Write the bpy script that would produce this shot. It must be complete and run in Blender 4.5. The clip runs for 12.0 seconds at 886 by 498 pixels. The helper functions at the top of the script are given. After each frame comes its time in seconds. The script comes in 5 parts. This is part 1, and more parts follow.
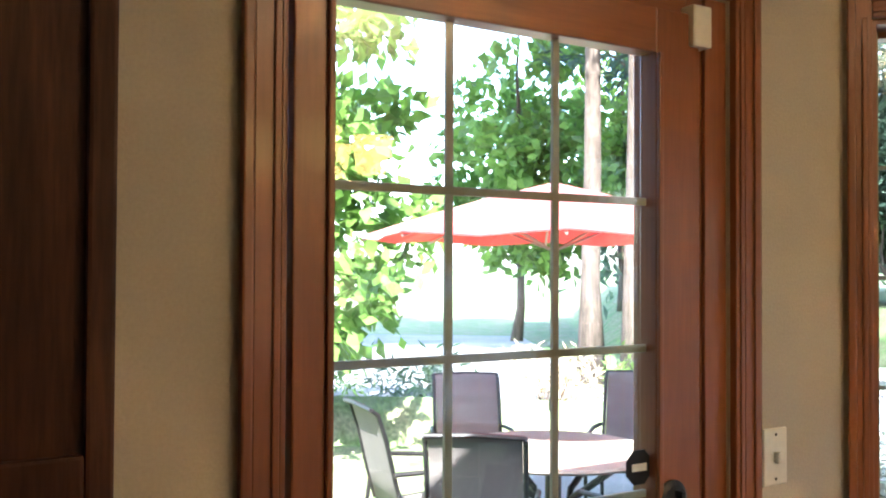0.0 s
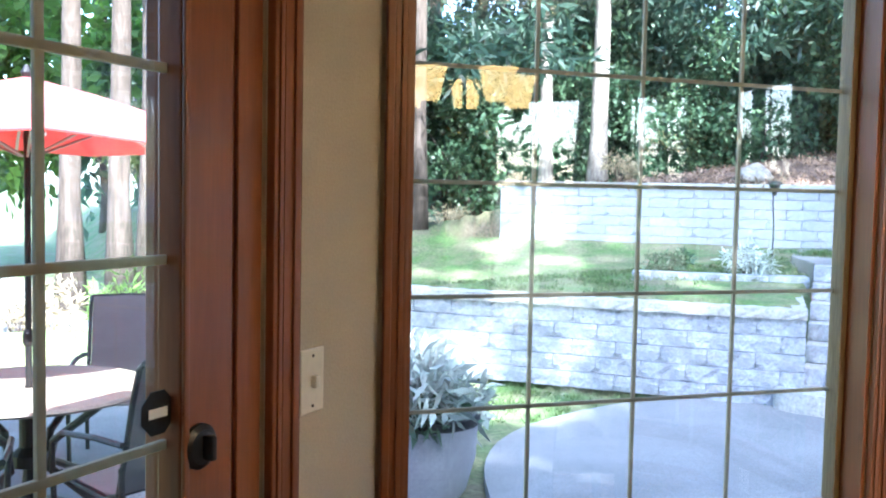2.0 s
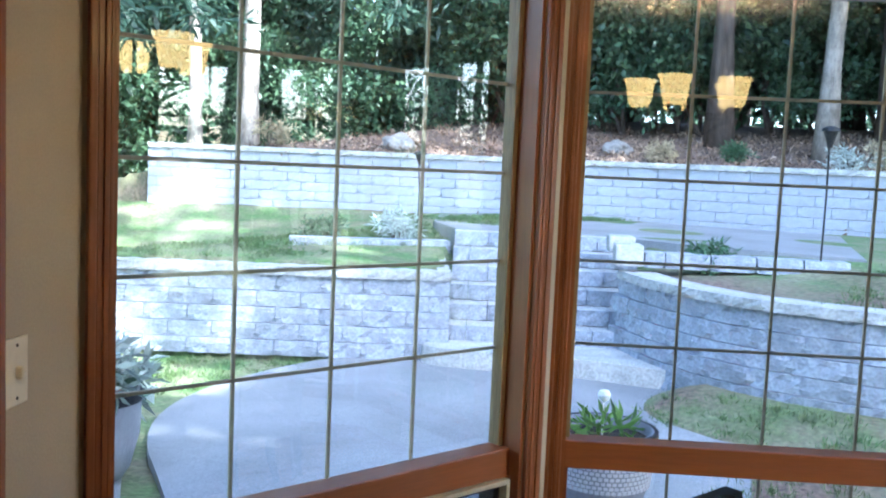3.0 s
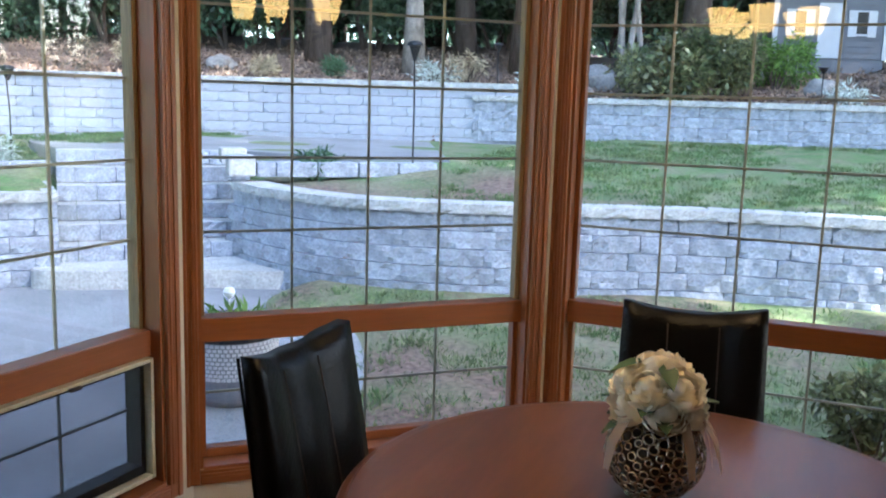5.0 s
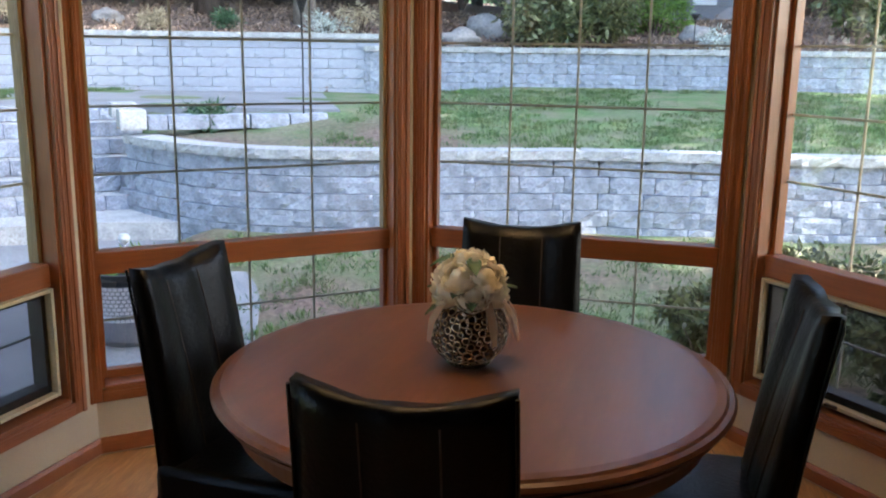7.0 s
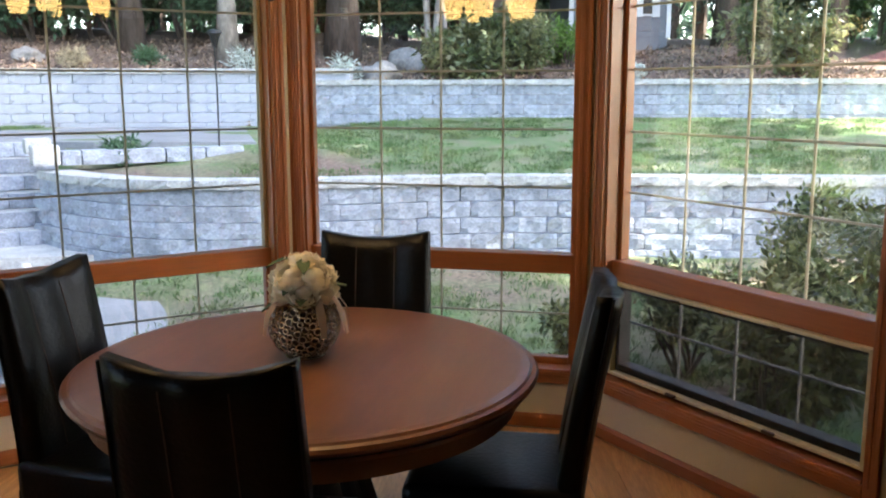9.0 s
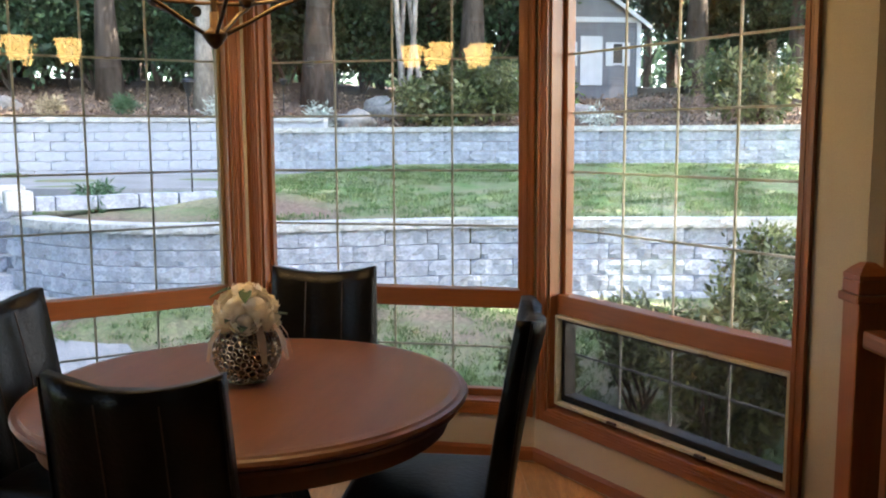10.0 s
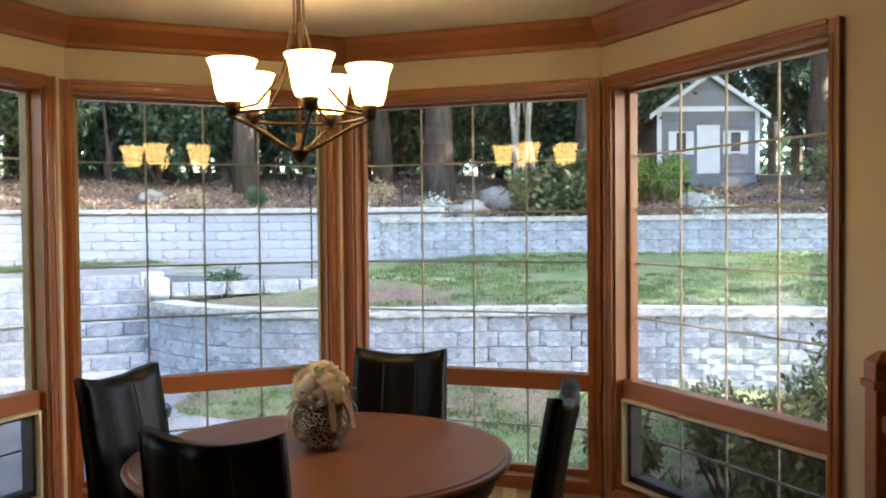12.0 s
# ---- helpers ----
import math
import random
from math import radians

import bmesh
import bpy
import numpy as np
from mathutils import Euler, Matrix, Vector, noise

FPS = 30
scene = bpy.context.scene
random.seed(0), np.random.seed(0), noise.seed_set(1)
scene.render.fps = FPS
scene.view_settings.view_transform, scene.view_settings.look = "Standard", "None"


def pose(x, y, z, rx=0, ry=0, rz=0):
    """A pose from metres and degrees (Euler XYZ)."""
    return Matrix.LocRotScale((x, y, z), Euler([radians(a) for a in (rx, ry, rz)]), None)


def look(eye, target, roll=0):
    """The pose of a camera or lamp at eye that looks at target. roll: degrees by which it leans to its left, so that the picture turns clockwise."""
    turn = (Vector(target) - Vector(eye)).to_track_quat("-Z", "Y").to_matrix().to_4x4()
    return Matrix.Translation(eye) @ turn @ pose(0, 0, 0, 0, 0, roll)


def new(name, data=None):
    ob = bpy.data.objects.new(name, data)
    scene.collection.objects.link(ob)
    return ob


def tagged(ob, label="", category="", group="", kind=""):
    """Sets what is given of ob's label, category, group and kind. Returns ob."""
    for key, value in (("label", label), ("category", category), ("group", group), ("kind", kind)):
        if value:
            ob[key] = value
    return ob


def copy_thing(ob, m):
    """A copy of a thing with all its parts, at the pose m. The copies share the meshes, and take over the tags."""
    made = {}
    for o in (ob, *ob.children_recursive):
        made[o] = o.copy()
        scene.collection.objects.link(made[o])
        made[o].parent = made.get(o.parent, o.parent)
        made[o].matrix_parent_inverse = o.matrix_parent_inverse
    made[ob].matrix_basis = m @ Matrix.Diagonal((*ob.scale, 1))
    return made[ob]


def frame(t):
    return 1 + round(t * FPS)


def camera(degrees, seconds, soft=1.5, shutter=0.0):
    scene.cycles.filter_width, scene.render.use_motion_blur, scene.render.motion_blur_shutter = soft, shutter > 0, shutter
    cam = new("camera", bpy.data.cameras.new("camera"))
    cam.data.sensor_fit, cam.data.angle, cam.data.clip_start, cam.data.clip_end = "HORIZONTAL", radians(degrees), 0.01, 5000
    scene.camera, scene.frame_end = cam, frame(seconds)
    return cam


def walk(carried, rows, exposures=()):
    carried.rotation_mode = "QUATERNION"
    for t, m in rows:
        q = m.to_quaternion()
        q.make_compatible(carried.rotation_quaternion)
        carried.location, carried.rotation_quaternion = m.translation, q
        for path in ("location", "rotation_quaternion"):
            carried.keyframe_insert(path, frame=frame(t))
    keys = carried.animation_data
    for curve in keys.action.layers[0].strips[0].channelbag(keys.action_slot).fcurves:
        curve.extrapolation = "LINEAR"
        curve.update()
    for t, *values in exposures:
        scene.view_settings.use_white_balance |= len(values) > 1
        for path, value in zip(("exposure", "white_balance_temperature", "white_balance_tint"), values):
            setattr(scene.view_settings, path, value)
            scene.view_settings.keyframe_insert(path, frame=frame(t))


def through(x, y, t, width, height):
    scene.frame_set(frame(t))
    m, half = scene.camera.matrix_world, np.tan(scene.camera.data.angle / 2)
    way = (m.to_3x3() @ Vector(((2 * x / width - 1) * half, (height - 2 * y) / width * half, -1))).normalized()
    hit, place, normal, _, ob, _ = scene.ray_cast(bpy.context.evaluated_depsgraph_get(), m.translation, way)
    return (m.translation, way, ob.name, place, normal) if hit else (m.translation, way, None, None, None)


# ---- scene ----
# ---------------------------------------------------------------- camera
cam = camera(52.06, 12.0, soft=2.0)
ROWS = [
    (0.0, pose(0.002, -0.001, 1.571, 91.13, -0.27, 3.99)),
    (0.7, pose(-0.005, 0.159, 1.537, 90.28, -0.55, -7.11)),
    (1.5, pose(0.008, 0.334, 1.523, 88.37, -0.86, -19.01)),
    (2.0, pose(0.008, 0.378, 1.522, 86.61, -1.15, -27.69)),
    (2.5, pose(-0.035, 0.396, 1.553, 85.07, -1.96, -38.32)),
    (3.0, pose(-0.138, 0.404, 1.556, 84.95, -2.51, -49.80)),
    (3.5, pose(-0.182, 0.365, 1.542, 85.19, -2.65, -59.45)),
    (5.5, pose(-0.605, 0.202, 1.506, 79.21, -1.43, -75.98)),
    (6.0, pose(-0.697, 0.151, 1.499, 78.46, -1.18, -77.13)),
    (6.5, pose(-0.799, 0.074, 1.494, 78.05, -0.98, -78.98)),
    (7.5, pose(-0.945, -0.085, 1.527, 77.82, -0.45, -81.20)),
    (9.5, pose(-1.169, -0.419, 1.464, 81.11, 0.24, -85.06)),
    (10.5, pose(-1.341, -0.555, 1.456, 84.64, 0.34, -84.96)),
    (11.0, pose(-1.425, -0.616, 1.464, 85.58, 0.43, -84.44)),
    (11.5, pose(-1.502, -0.693, 1.479, 86.84, 0.60, -81.45)),
    (12.0, pose(-1.583, -0.776, 1.494, 88.42, 0.52, -77.28)),
]
walk(cam, ROWS, exposures=[(0.0, 3.75, 5750, 10), (1.0, 3.75, 5650, 10), (2.5, 3.4, 5100, 8), (3.7, 3.38, 5300, 7), (5.5, 3.32, 5750, 11), (7.5, 3.36, 6100, 12), (9.5, 3.6, 6500, 12), (12.0, 3.6, 6550, 12)])

# ---------------------------------------------------------------- light
SUN_DIR = Vector((-0.06, -0.74, 0.67)).normalized()
world = bpy.data.worlds.new("sky")
scene.world = world
world.use_nodes = True
wn = world.node_tree.nodes
sky = wn.new("ShaderNodeTexSky")
sky.sky_type = "NISHITA"
sky.sun_disc = False
sky.sun_elevation = math.asin(SUN_DIR.z)
sky.sun_rotation = math.atan2(SUN_DIR.x, SUN_DIR.y)
sky.dust_density = 2.0
wn["Background"].inputs["Strength"].default_value = 0.15
world.node_tree.links.new(sky.outputs[0], wn["Background"].inputs["Color"])
sun = new("sun", bpy.data.lights.new("sun", "SUN"))
sun.data.energy, sun.data.angle, sun.data.color = 3.6, radians(0.6), (1.0, 0.94, 0.84)
sun.matrix_world = look(SUN_DIR * 30, (0, 0, 0))


# ---------------------------------------------------------------- materials
def mat(name, base, rough=0.6, metal=0.0, scale=8.0, vary=0.25, bump=0.15, fine=60.0, stretch=(1, 1, 1), second=None, piece=0.0, coat=0.0, spec=0.5):
    """A surface with stains at a large scale, grain at a fine one, and relief."""
    m = bpy.data.materials.new(name)
    m.use_nodes = True
    n, l = m.node_tree.nodes, m.node_tree.links
    b = n["Principled BSDF"]
    co = n.new("ShaderNodeTexCoord")
    mp = n.new("ShaderNodeMapping")
    mp.inputs["Scale"].default_value = stretch
    l.new(co.outputs["Object"], mp.inputs[0])
    big = n.new("ShaderNodeTexNoise")
    big.inputs["Scale"].default_value, big.inputs["Detail"].default_value = scale, 4
    small = n.new("ShaderNodeTexNoise")
    small.inputs["Scale"].default_value, small.inputs["Detail"].default_value = fine, 5
    l.new(mp.outputs[0], big.inputs[0])
    l.new(mp.outputs[0], small.inputs[0])
    other = second or tuple(c * (1 - vary) for c in base)
    mix = n.new("ShaderNodeMix")
    mix.data_type = "RGBA"
    mix.inputs["A"].default_value, mix.inputs["B"].default_value = (*base, 1), (*other, 1)
    ramp = n.new("ShaderNodeMapRange")
    ramp.inputs["From Min"].default_value, ramp.inputs["From Max"].default_value = 0.35, 0.65
    l.new(big.outputs["Fac"], ramp.inputs["Value"])
    l.new(ramp.outputs[0], mix.inputs["Factor"])
    hsv = n.new("ShaderNodeHueSaturation")
    l.new(mix.outputs["Result"], hsv.inputs["Color"])
    grain = n.new("ShaderNodeMapRange")
    grain.inputs["From Min"].default_value, grain.inputs["From Max"].default_value = 0.3, 0.7
    grain.inputs["To Min"].default_value, grain.inputs["To Max"].default_value = 1 - vary, 1 + vary
    l.new(small.outputs["Fac"], grain.inputs["Value"])
    last = grain.outputs[0]
    if piece:
        info = n.new("ShaderNodeObjectInfo")
        pr = n.new("ShaderNodeMapRange")
        pr.inputs["To Min"].default_value, pr.inputs["To Max"].default_value = 1 - piece, 1 + piece
        l.new(info.outputs["Random"], pr.inputs["Value"])
        mul = n.new("ShaderNodeMath")
        mul.operation = "MULTIPLY"
        l.new(last, mul.inputs[0])
        l.new(pr.outputs[0], mul.inputs[1])
        last = mul.outputs[0]
    l.new(last, hsv.inputs["Value"])
    l.new(hsv.outputs[0], b.inputs["Base Color"])
    b.inputs["Roughness"].default_value, b.inputs["Metallic"].default_value = rough, metal
    b.inputs["Coat Weight"].default_value = coat
    b.inputs["Coat Roughness"].default_value = 0.12
    b.inputs["Specular IOR Level"].default_value = spec
    if bump:
        bp = n.new("ShaderNodeBump")
        bp.inputs["Strength"].default_value, bp.inputs["Distance"].default_value = bump, 0.01
        l.new(small.outputs["Fac"], bp.inputs["Height"])
        l.new(bp.outputs[0], b.inputs["Normal"])
    return m


def leaf_mat(name, base, second, through=0.35, rough=0.45, spread=0.4):
    m = mat(name, base, rough, scale=1.3, vary=0.2, bump=0, fine=9.0, second=second)
    n, l = m.node_tree.nodes, m.node_tree.links
    b = n["Principled BSDF"]
    geo = n.new("ShaderNodeNewGeometry")
    mr = n.new("ShaderNodeMapRange")
    mr.inputs["To Min"].default_value, mr.inputs["To Max"].default_value = 1 - spread, 1 + spread
    l.new(geo.outputs["Random Per Island"], mr.inputs["Value"])
    hs = n.new("ShaderNodeHueSaturation")
    l.new(mr.outputs[0], hs.inputs["Value"])
    src = b.inputs["Base Color"].links[0].from_socket
    l.new(src, hs.inputs["Color"])
    l.new(hs.outputs[0], b.inputs["Base Color"])
    tr = n.new("ShaderNodeBsdfTranslucent")
    l.new(hs.outputs[0], tr.inputs["Color"])
    mx = n.new("ShaderNodeMixShader")
    mx.inputs[0].default_value = through
    l.new(b.outputs[0], mx.inputs[1])
    l.new(tr.outputs[0], mx.inputs[2])
    l.new(mx.outputs[0], n["Material Output"].inputs["Surface"])
    return m


def glass_mat(name, ior=1.95, tint=(0.97, 0.985, 0.98)):
    m = bpy.data.materials.new(name)
    m.use_nodes = True
    n, l = m.node_tree.nodes, m.node_tree.links
    n.remove(n["Principled BSDF"])
    fr = n.new("ShaderNodeFresnel")
    fr.inputs["IOR"].default_value = ior
    tp = n.new("ShaderNodeBsdfTransparent")
    tp.inputs[0].default_value = (*tint, 1)
    gl = n.new("ShaderNodeBsdfGlossy")
    gl.inputs["Roughness"].default_value = 0.0
    mx = n.new("ShaderNodeMixShader")
    l.new(fr.outputs[0], mx.inputs[0])
    l.new(tp.outputs[0], mx.inputs[1])
    l.new(gl.outputs[0], mx.inputs[2])
    l.new(mx.outputs[0], n["Material Output"].inputs["Surface"])
    return m


def screen_mat(name):
    """Fine dark insect mesh: lets most of the light through."""
    m = bpy.data.materials.new(name)
    m.use_nodes = True
    n, l = m.node_tree.nodes, m.node_tree.links
    n.remove(n["Principled BSDF"])
    tp = n.new("ShaderNodeBsdfTransparent")
    tp.inputs[0].default_value = (0.82, 0.82, 0.83, 1)
    df = n.new("ShaderNodeBsdfDiffuse")
    df.inputs[0].default_value = (0.05, 0.05, 0.05, 1)
    mx = n.new("ShaderNodeMixShader")
    mx.inputs[0].default_value = 0.15
    l.new(tp.outputs[0], mx.inputs[1])
    l.new(df.outputs[0], mx.inputs[2])
    l.new(mx.outputs[0], n["Material Output"].inputs["Surface"])
    return m


def glow_mat(name, colour, strength):
    m = mat(name, (0.9, 0.8, 0.6), 0.35, bump=0)
    b = m.node_tree.nodes["Principled BSDF"]
    b.inputs["Emission Color"].default_value = (*colour, 1)
    b.inputs["Emission Strength"].default_value = strength
    return m


WALL = mat("cream_wall_paint", (0.45, 0.385, 0.28), 0.75, scale=2.0, vary=0.05, bump=0.12, fine=180)
CEIL = mat("ceiling_paint", (0.54, 0.48, 0.39), 0.85, scale=3.0, vary=0.05, bump=0.25, fine=120)
WOOD_V = mat("stained_fir_upright", (0.245, 0.077, 0.0205), 0.38, scale=7, vary=0.09, bump=0.03, fine=40, stretch=(3.5, 3.5, 0.25), second=(0.215, 0.066, 0.018), coat=0.2)
WOOD_H = mat("stained_fir_level", (0.245, 0.077, 0.0205), 0.38, scale=7, vary=0.09, bump=0.03, fine=40, stretch=(0.25, 3.5, 3.5), second=(0.215, 0.066, 0.018), coat=0.2)
DARKWOOD = mat("cabinet_wood", (0.065, 0.022, 0.008), 0.55, scale=7, vary=0.3, bump=0.06, fine=36, stretch=(6, 6, 0.5), second=(0.04, 0.014, 0.005), coat=0.0, spec=0.2)
TABLEWOOD = mat("table_cherry", (0.155, 0.058, 0.025), 0.305, scale=4, vary=0.08, bump=0, fine=22, stretch=(0.5, 3.0, 1), second=(0.12, 0.043, 0.018), spec=0.6)
PLANK = mat("oak_floor", (0.46, 0.25, 0.10), 0.35, scale=6, vary=0.2, bump=0.05, fine=30, stretch=(0.6, 6, 1), second=(0.36, 0.18, 0.07), piece=0.12, coat=0.15)
VINYL = mat("muntin_paint", (0.42, 0.35, 0.235), 0.5, scale=5, vary=0.08, bump=0.02)
GREYBAR = mat("grey_grille", (0.20, 0.19, 0.17), 0.5, scale=5, vary=0.08, bump=0.02)
CREAM = mat("cream_vinyl", (0.46, 0.41, 0.27), 0.45, scale=5, vary=0.1, bump=0.03)
TANWOOD = mat("bare_fir_stile", (0.27, 0.19, 0.09), 0.5, scale=9, vary=0.2, bump=0.04, fine=40, stretch=(6, 6, 0.5))
DARKMETAL = mat("dark_bronze", (0.055, 0.032, 0.018), 0.42, 0.8, scale=12, vary=0.3, bump=0.05)
BLACK = mat("black_metal", (0.018, 0.017, 0.017), 0.45, 0.3, scale=12, vary=0.3, bump=0.05)
LEATHER = mat("black_leather", (0.003, 0.0027, 0.0026), 0.33, scale=14, vary=0.3, bump=0.2, fine=90, spec=0.2)
PLASTIC = mat("ivory_plastic", (0.74, 0.68, 0.54), 0.4, vary=0.04, bump=0.0)
SASHDARK = mat("dark_brown_sash", (0.05, 0.042, 0.036), 0.5, scale=8, vary=0.2, bump=0.03)
GLASS = glass_mat("window_glass")
SCREEN = screen_mat("insect_screen")
SHADE = glow_mat("frosted_lamp_glass", (1.0, 0.62, 0.19), 1.0)
BLOCK = mat("split_face_block", (0.365, 0.385, 0.42), 0.92, scale=9.0, vary=0.26, bump=1.0, fine=42, second=(0.27, 0.287, 0.318), piece=0.12)
BLOCK.node_tree.nodes["Bump"].inputs["Distance"].default_value = 0.012
PALEBLOCK = mat("pale_wall_block", (0.39, 0.405, 0.435), 0.92, scale=1.4, vary=0.10, bump=0.5, fine=30, second=(0.33, 0.342, 0.368), piece=0.05)
BLOCKT = mat("cap_block", (0.45, 0.44, 0.405), 0.9, scale=5.0, vary=0.25, bump=0.6, fine=42, second=(0.34, 0.34, 0.32), piece=0.08)
CONCRETE = mat("patio_concrete", (0.27, 0.27, 0.27), 0.88, scale=1.2, vary=0.3, bump=0.3, fine=95, second=(0.205, 0.205, 0.205))
SIDING = mat("shed_siding", (0.16, 0.165, 0.18), 0.7, scale=4, vary=0.12, bump=0.1)
SHEDROOF = mat("shed_gable", (0.19, 0.195, 0.21), 0.75, scale=4, vary=0.12, bump=0.1)
WHITE = mat("white_paint", (0.78, 0.78, 0.76), 0.5, scale=5, vary=0.05, bump=0.03)
# shed white dimmed in its colour, to offset too strong light on the trim
SHEDTRIM = mat("toned_down_white_trim", (0.56, 0.57, 0.58), 0.6, scale=5, vary=0.1, bump=0.05)
BARK = mat("tree_bark", (0.11, 0.085, 0.07), 0.95, scale=4, vary=0.35, bump=0.9, fine=14, stretch=(3, 3, 0.5), second=(0.055, 0.04, 0.03))
PALEBARK = mat("pale_bark", (0.33, 0.29, 0.25), 0.9, scale=3, vary=0.3, bump=0.6, fine=14, stretch=(2, 2, 0.8), second=(0.17, 0.145, 0.12))
FOLIAGE = leaf_mat("woodland_leaves", (0.12, 0.19, 0.10), (0.06, 0.12, 0.07), 0.5, 0.4, 0.6)
FOLIAGE2 = leaf_mat("bright_leaves", (0.19, 0.32, 0.065), (0.13, 0.24, 0.05), 0.5)
CONIFER = leaf_mat("fir_needles", (0.075, 0.125, 0.085), (0.045, 0.090, 0.065), 0.5)
# the bright second tone puts sun flecks into the rhododendron leaf colour
SHRUB = leaf_mat("sun_flecked_leaves", (0.085, 0.115, 0.045), (0.26, 0.26, 0.12), 0.4, 0.35, 0.65)
GRASSM = leaf_mat("grass_blades", (0.10, 0.185, 0.055), (0.16, 0.20, 0.085), 0.4)
SILVERLEAF = leaf_mat("silvery_leaves", (0.60, 0.64, 0.58), (0.40, 0.46, 0.38), 0.3)
DRYGRASS = leaf_mat("dry_grass", (0.50, 0.42, 0.28), (0.40, 0.33, 0.20), 0.4)
LITTER = leaf_mat("bark_chips", (0.17, 0.11, 0.075), (0.30, 0.22, 0.155), 0.05, 0.9, 0.75)
ROCK = mat("rock", (0.30, 0.275, 0.245), 0.9, scale=3, vary=0.25, bump=0.6, fine=20)
POT = mat("grey_glazed_pot", (0.40, 0.40, 0.42), 0.45, scale=4, vary=0.12, bump=0.08)
POT2 = mat("pale_pot", (0.20, 0.195, 0.21), 0.5, scale=4, vary=0.12, bump=0.08)
WOVEN = mat("pale_woven_glaze", (0.52, 0.50, 0.50), 0.5, scale=4, vary=0.1, bump=0.05)
SOIL = mat("potting_soil", (0.035, 0.026, 0.02), 0.95, vary=0.4, bump=0.8, fine=50)
MESHFAB = mat("grey_sling_fabric", (0.15, 0.132, 0.122), 0.7, scale=5, vary=0.12, bump=0.3, fine=300)
TABLETOP = mat("patio_table_top", (0.30, 0.25, 0.19), 0.6, scale=5, vary=0.2, bump=0.05)
SILVER = mat("antique_silver", (0.62, 0.49, 0.32), 0.2, 1.0, scale=14, vary=0.35, bump=0.1, second=(0.20, 0.15, 0.10))
PETAL = leaf_mat("cream_petals", (0.93, 0.85, 0.66), (0.91, 0.80, 0.57), 0.2, 0.7, 0.04)
GREEN = leaf_mat("silk_leaves", (0.06, 0.13, 0.05), (0.10, 0.16, 0.09), 0.2)
RIBBON = leaf_mat("sheer_ribbon", (0.62, 0.45, 0.30), (0.54, 0.38, 0.25), 0.45, 0.5, 0.15)


def ground_mat():
    """Lawn below and between the walls, bark mulch above them."""
    m = mat("lawn_and_mulch", (0.09, 0.165, 0.045), 0.95, scale=2.4, vary=0.4, bump=0.8, fine=24, second=(0.19, 0.185, 0.105))
    n, l = m.node_tree.nodes, m.node_tree.links
    b = n["Principled BSDF"]
    src = b.inputs["Base Color"].links[0].from_socket
    at = n.new("ShaderNodeAttribute")
    at.attribute_name = "mulch"
    nz = n.new("ShaderNodeTexNoise")
    nz.inputs["Scale"].default_value, nz.inputs["Detail"].default_value = 22, 6
    co = n.new("ShaderNodeTexCoord")
    l.new(co.outputs["Object"], nz.inputs[0])
    cr = n.new("ShaderNodeValToRGB")
    cr.color_ramp.elements[0].color, cr.color_ramp.elements[1].color = (0.08, 0.05, 0.036, 1), (0.25, 0.17, 0.125, 1)
    cr.color_ramp.elements[0].position, cr.color_ramp.elements[1].position = 0.35, 0.68
    l.new(nz.outputs["Fac"], cr.inputs[0])
    mx = n.new("ShaderNodeMix")
    mx.data_type = "RGBA"
    l.new(at.outputs["Fac"], mx.inputs["Factor"])
    l.new(src, mx.inputs["A"])
    l.new(cr.outputs[0], mx.inputs["B"])
    l.new(mx.outputs["Result"], b.inputs["Base Color"])
    return m


GROUND = ground_mat()


# ---------------------------------------------------------------- mesh tools
def empty(name, m=None):
    ob = new(name)
    ob.empty_display_size = 0.1
    if m is not None:
        ob.matrix_world = m
    return ob


def mesh_of(name, bm, material, smooth=False):
    me = bpy.data.meshes.new(name)
    bmesh.ops.recalc_face_normals(bm, faces=bm.faces)
    if smooth:
        for f in bm.faces:
            f.smooth = True
    bm.to_mesh(me)
    bm.free()
    me.materials.append(material)
    return me


def part(name, bm, material, parent=None, label="", smooth=False):
    ob = new(name, mesh_of(name, bm, material, smooth))
    if parent is not None:
        ob.parent = parent
    if label:
        ob["label"] = label
    return ob


def box(bm, x0, x1, y0, y1, z0, z1, m=None, bevel=0.0):
    vs = [bm.verts.new(v) for v in ((x0, y0, z0), (x1, y0, z0), (x1, y1, z0), (x0, y1, z0), (x0, y0, z1), (x1, y0, z1), (x1, y1, z1), (x0, y1, z1))]
    fs = [bm.faces.new([vs[i] for i in q]) for q in ((3, 2, 1, 0), (4, 5, 6, 7), (0, 1, 5, 4), (1, 2, 6, 5), (2, 3, 7, 6), (3, 0, 4, 7))]
    if bevel:
        es = list({e for f in fs for e in f.edges})
        r = bmesh.ops.bevel(bm, geom=es, offset=bevel, segments=2, profile=0.6, affect="EDGES")
        vs = list({v for f in r["faces"] for v in f.verts} | {v for v in vs if v.is_valid})
    if m is not None:
        bmesh.ops.transform(bm, matrix=m, verts=[v for v in vs if v.is_valid])
    return bm


def boxed(*a, **k):
    return box(bmesh.new(), *a, **k)


def prism(bm, plan, z0, z1):
    lo = [bm.verts.new((x, y, z0)) for x, y in plan]
    hi = [bm.verts.new((x, y, z1)) for x, y in plan]
    n = len(plan)
    bm.faces.new(lo[::-1])
    bm.faces.new(hi)
    for i in range(n):
        bm.faces.new((lo[i], lo[(i + 1) % n], hi[(i + 1) % n], hi[i]))
    return bm


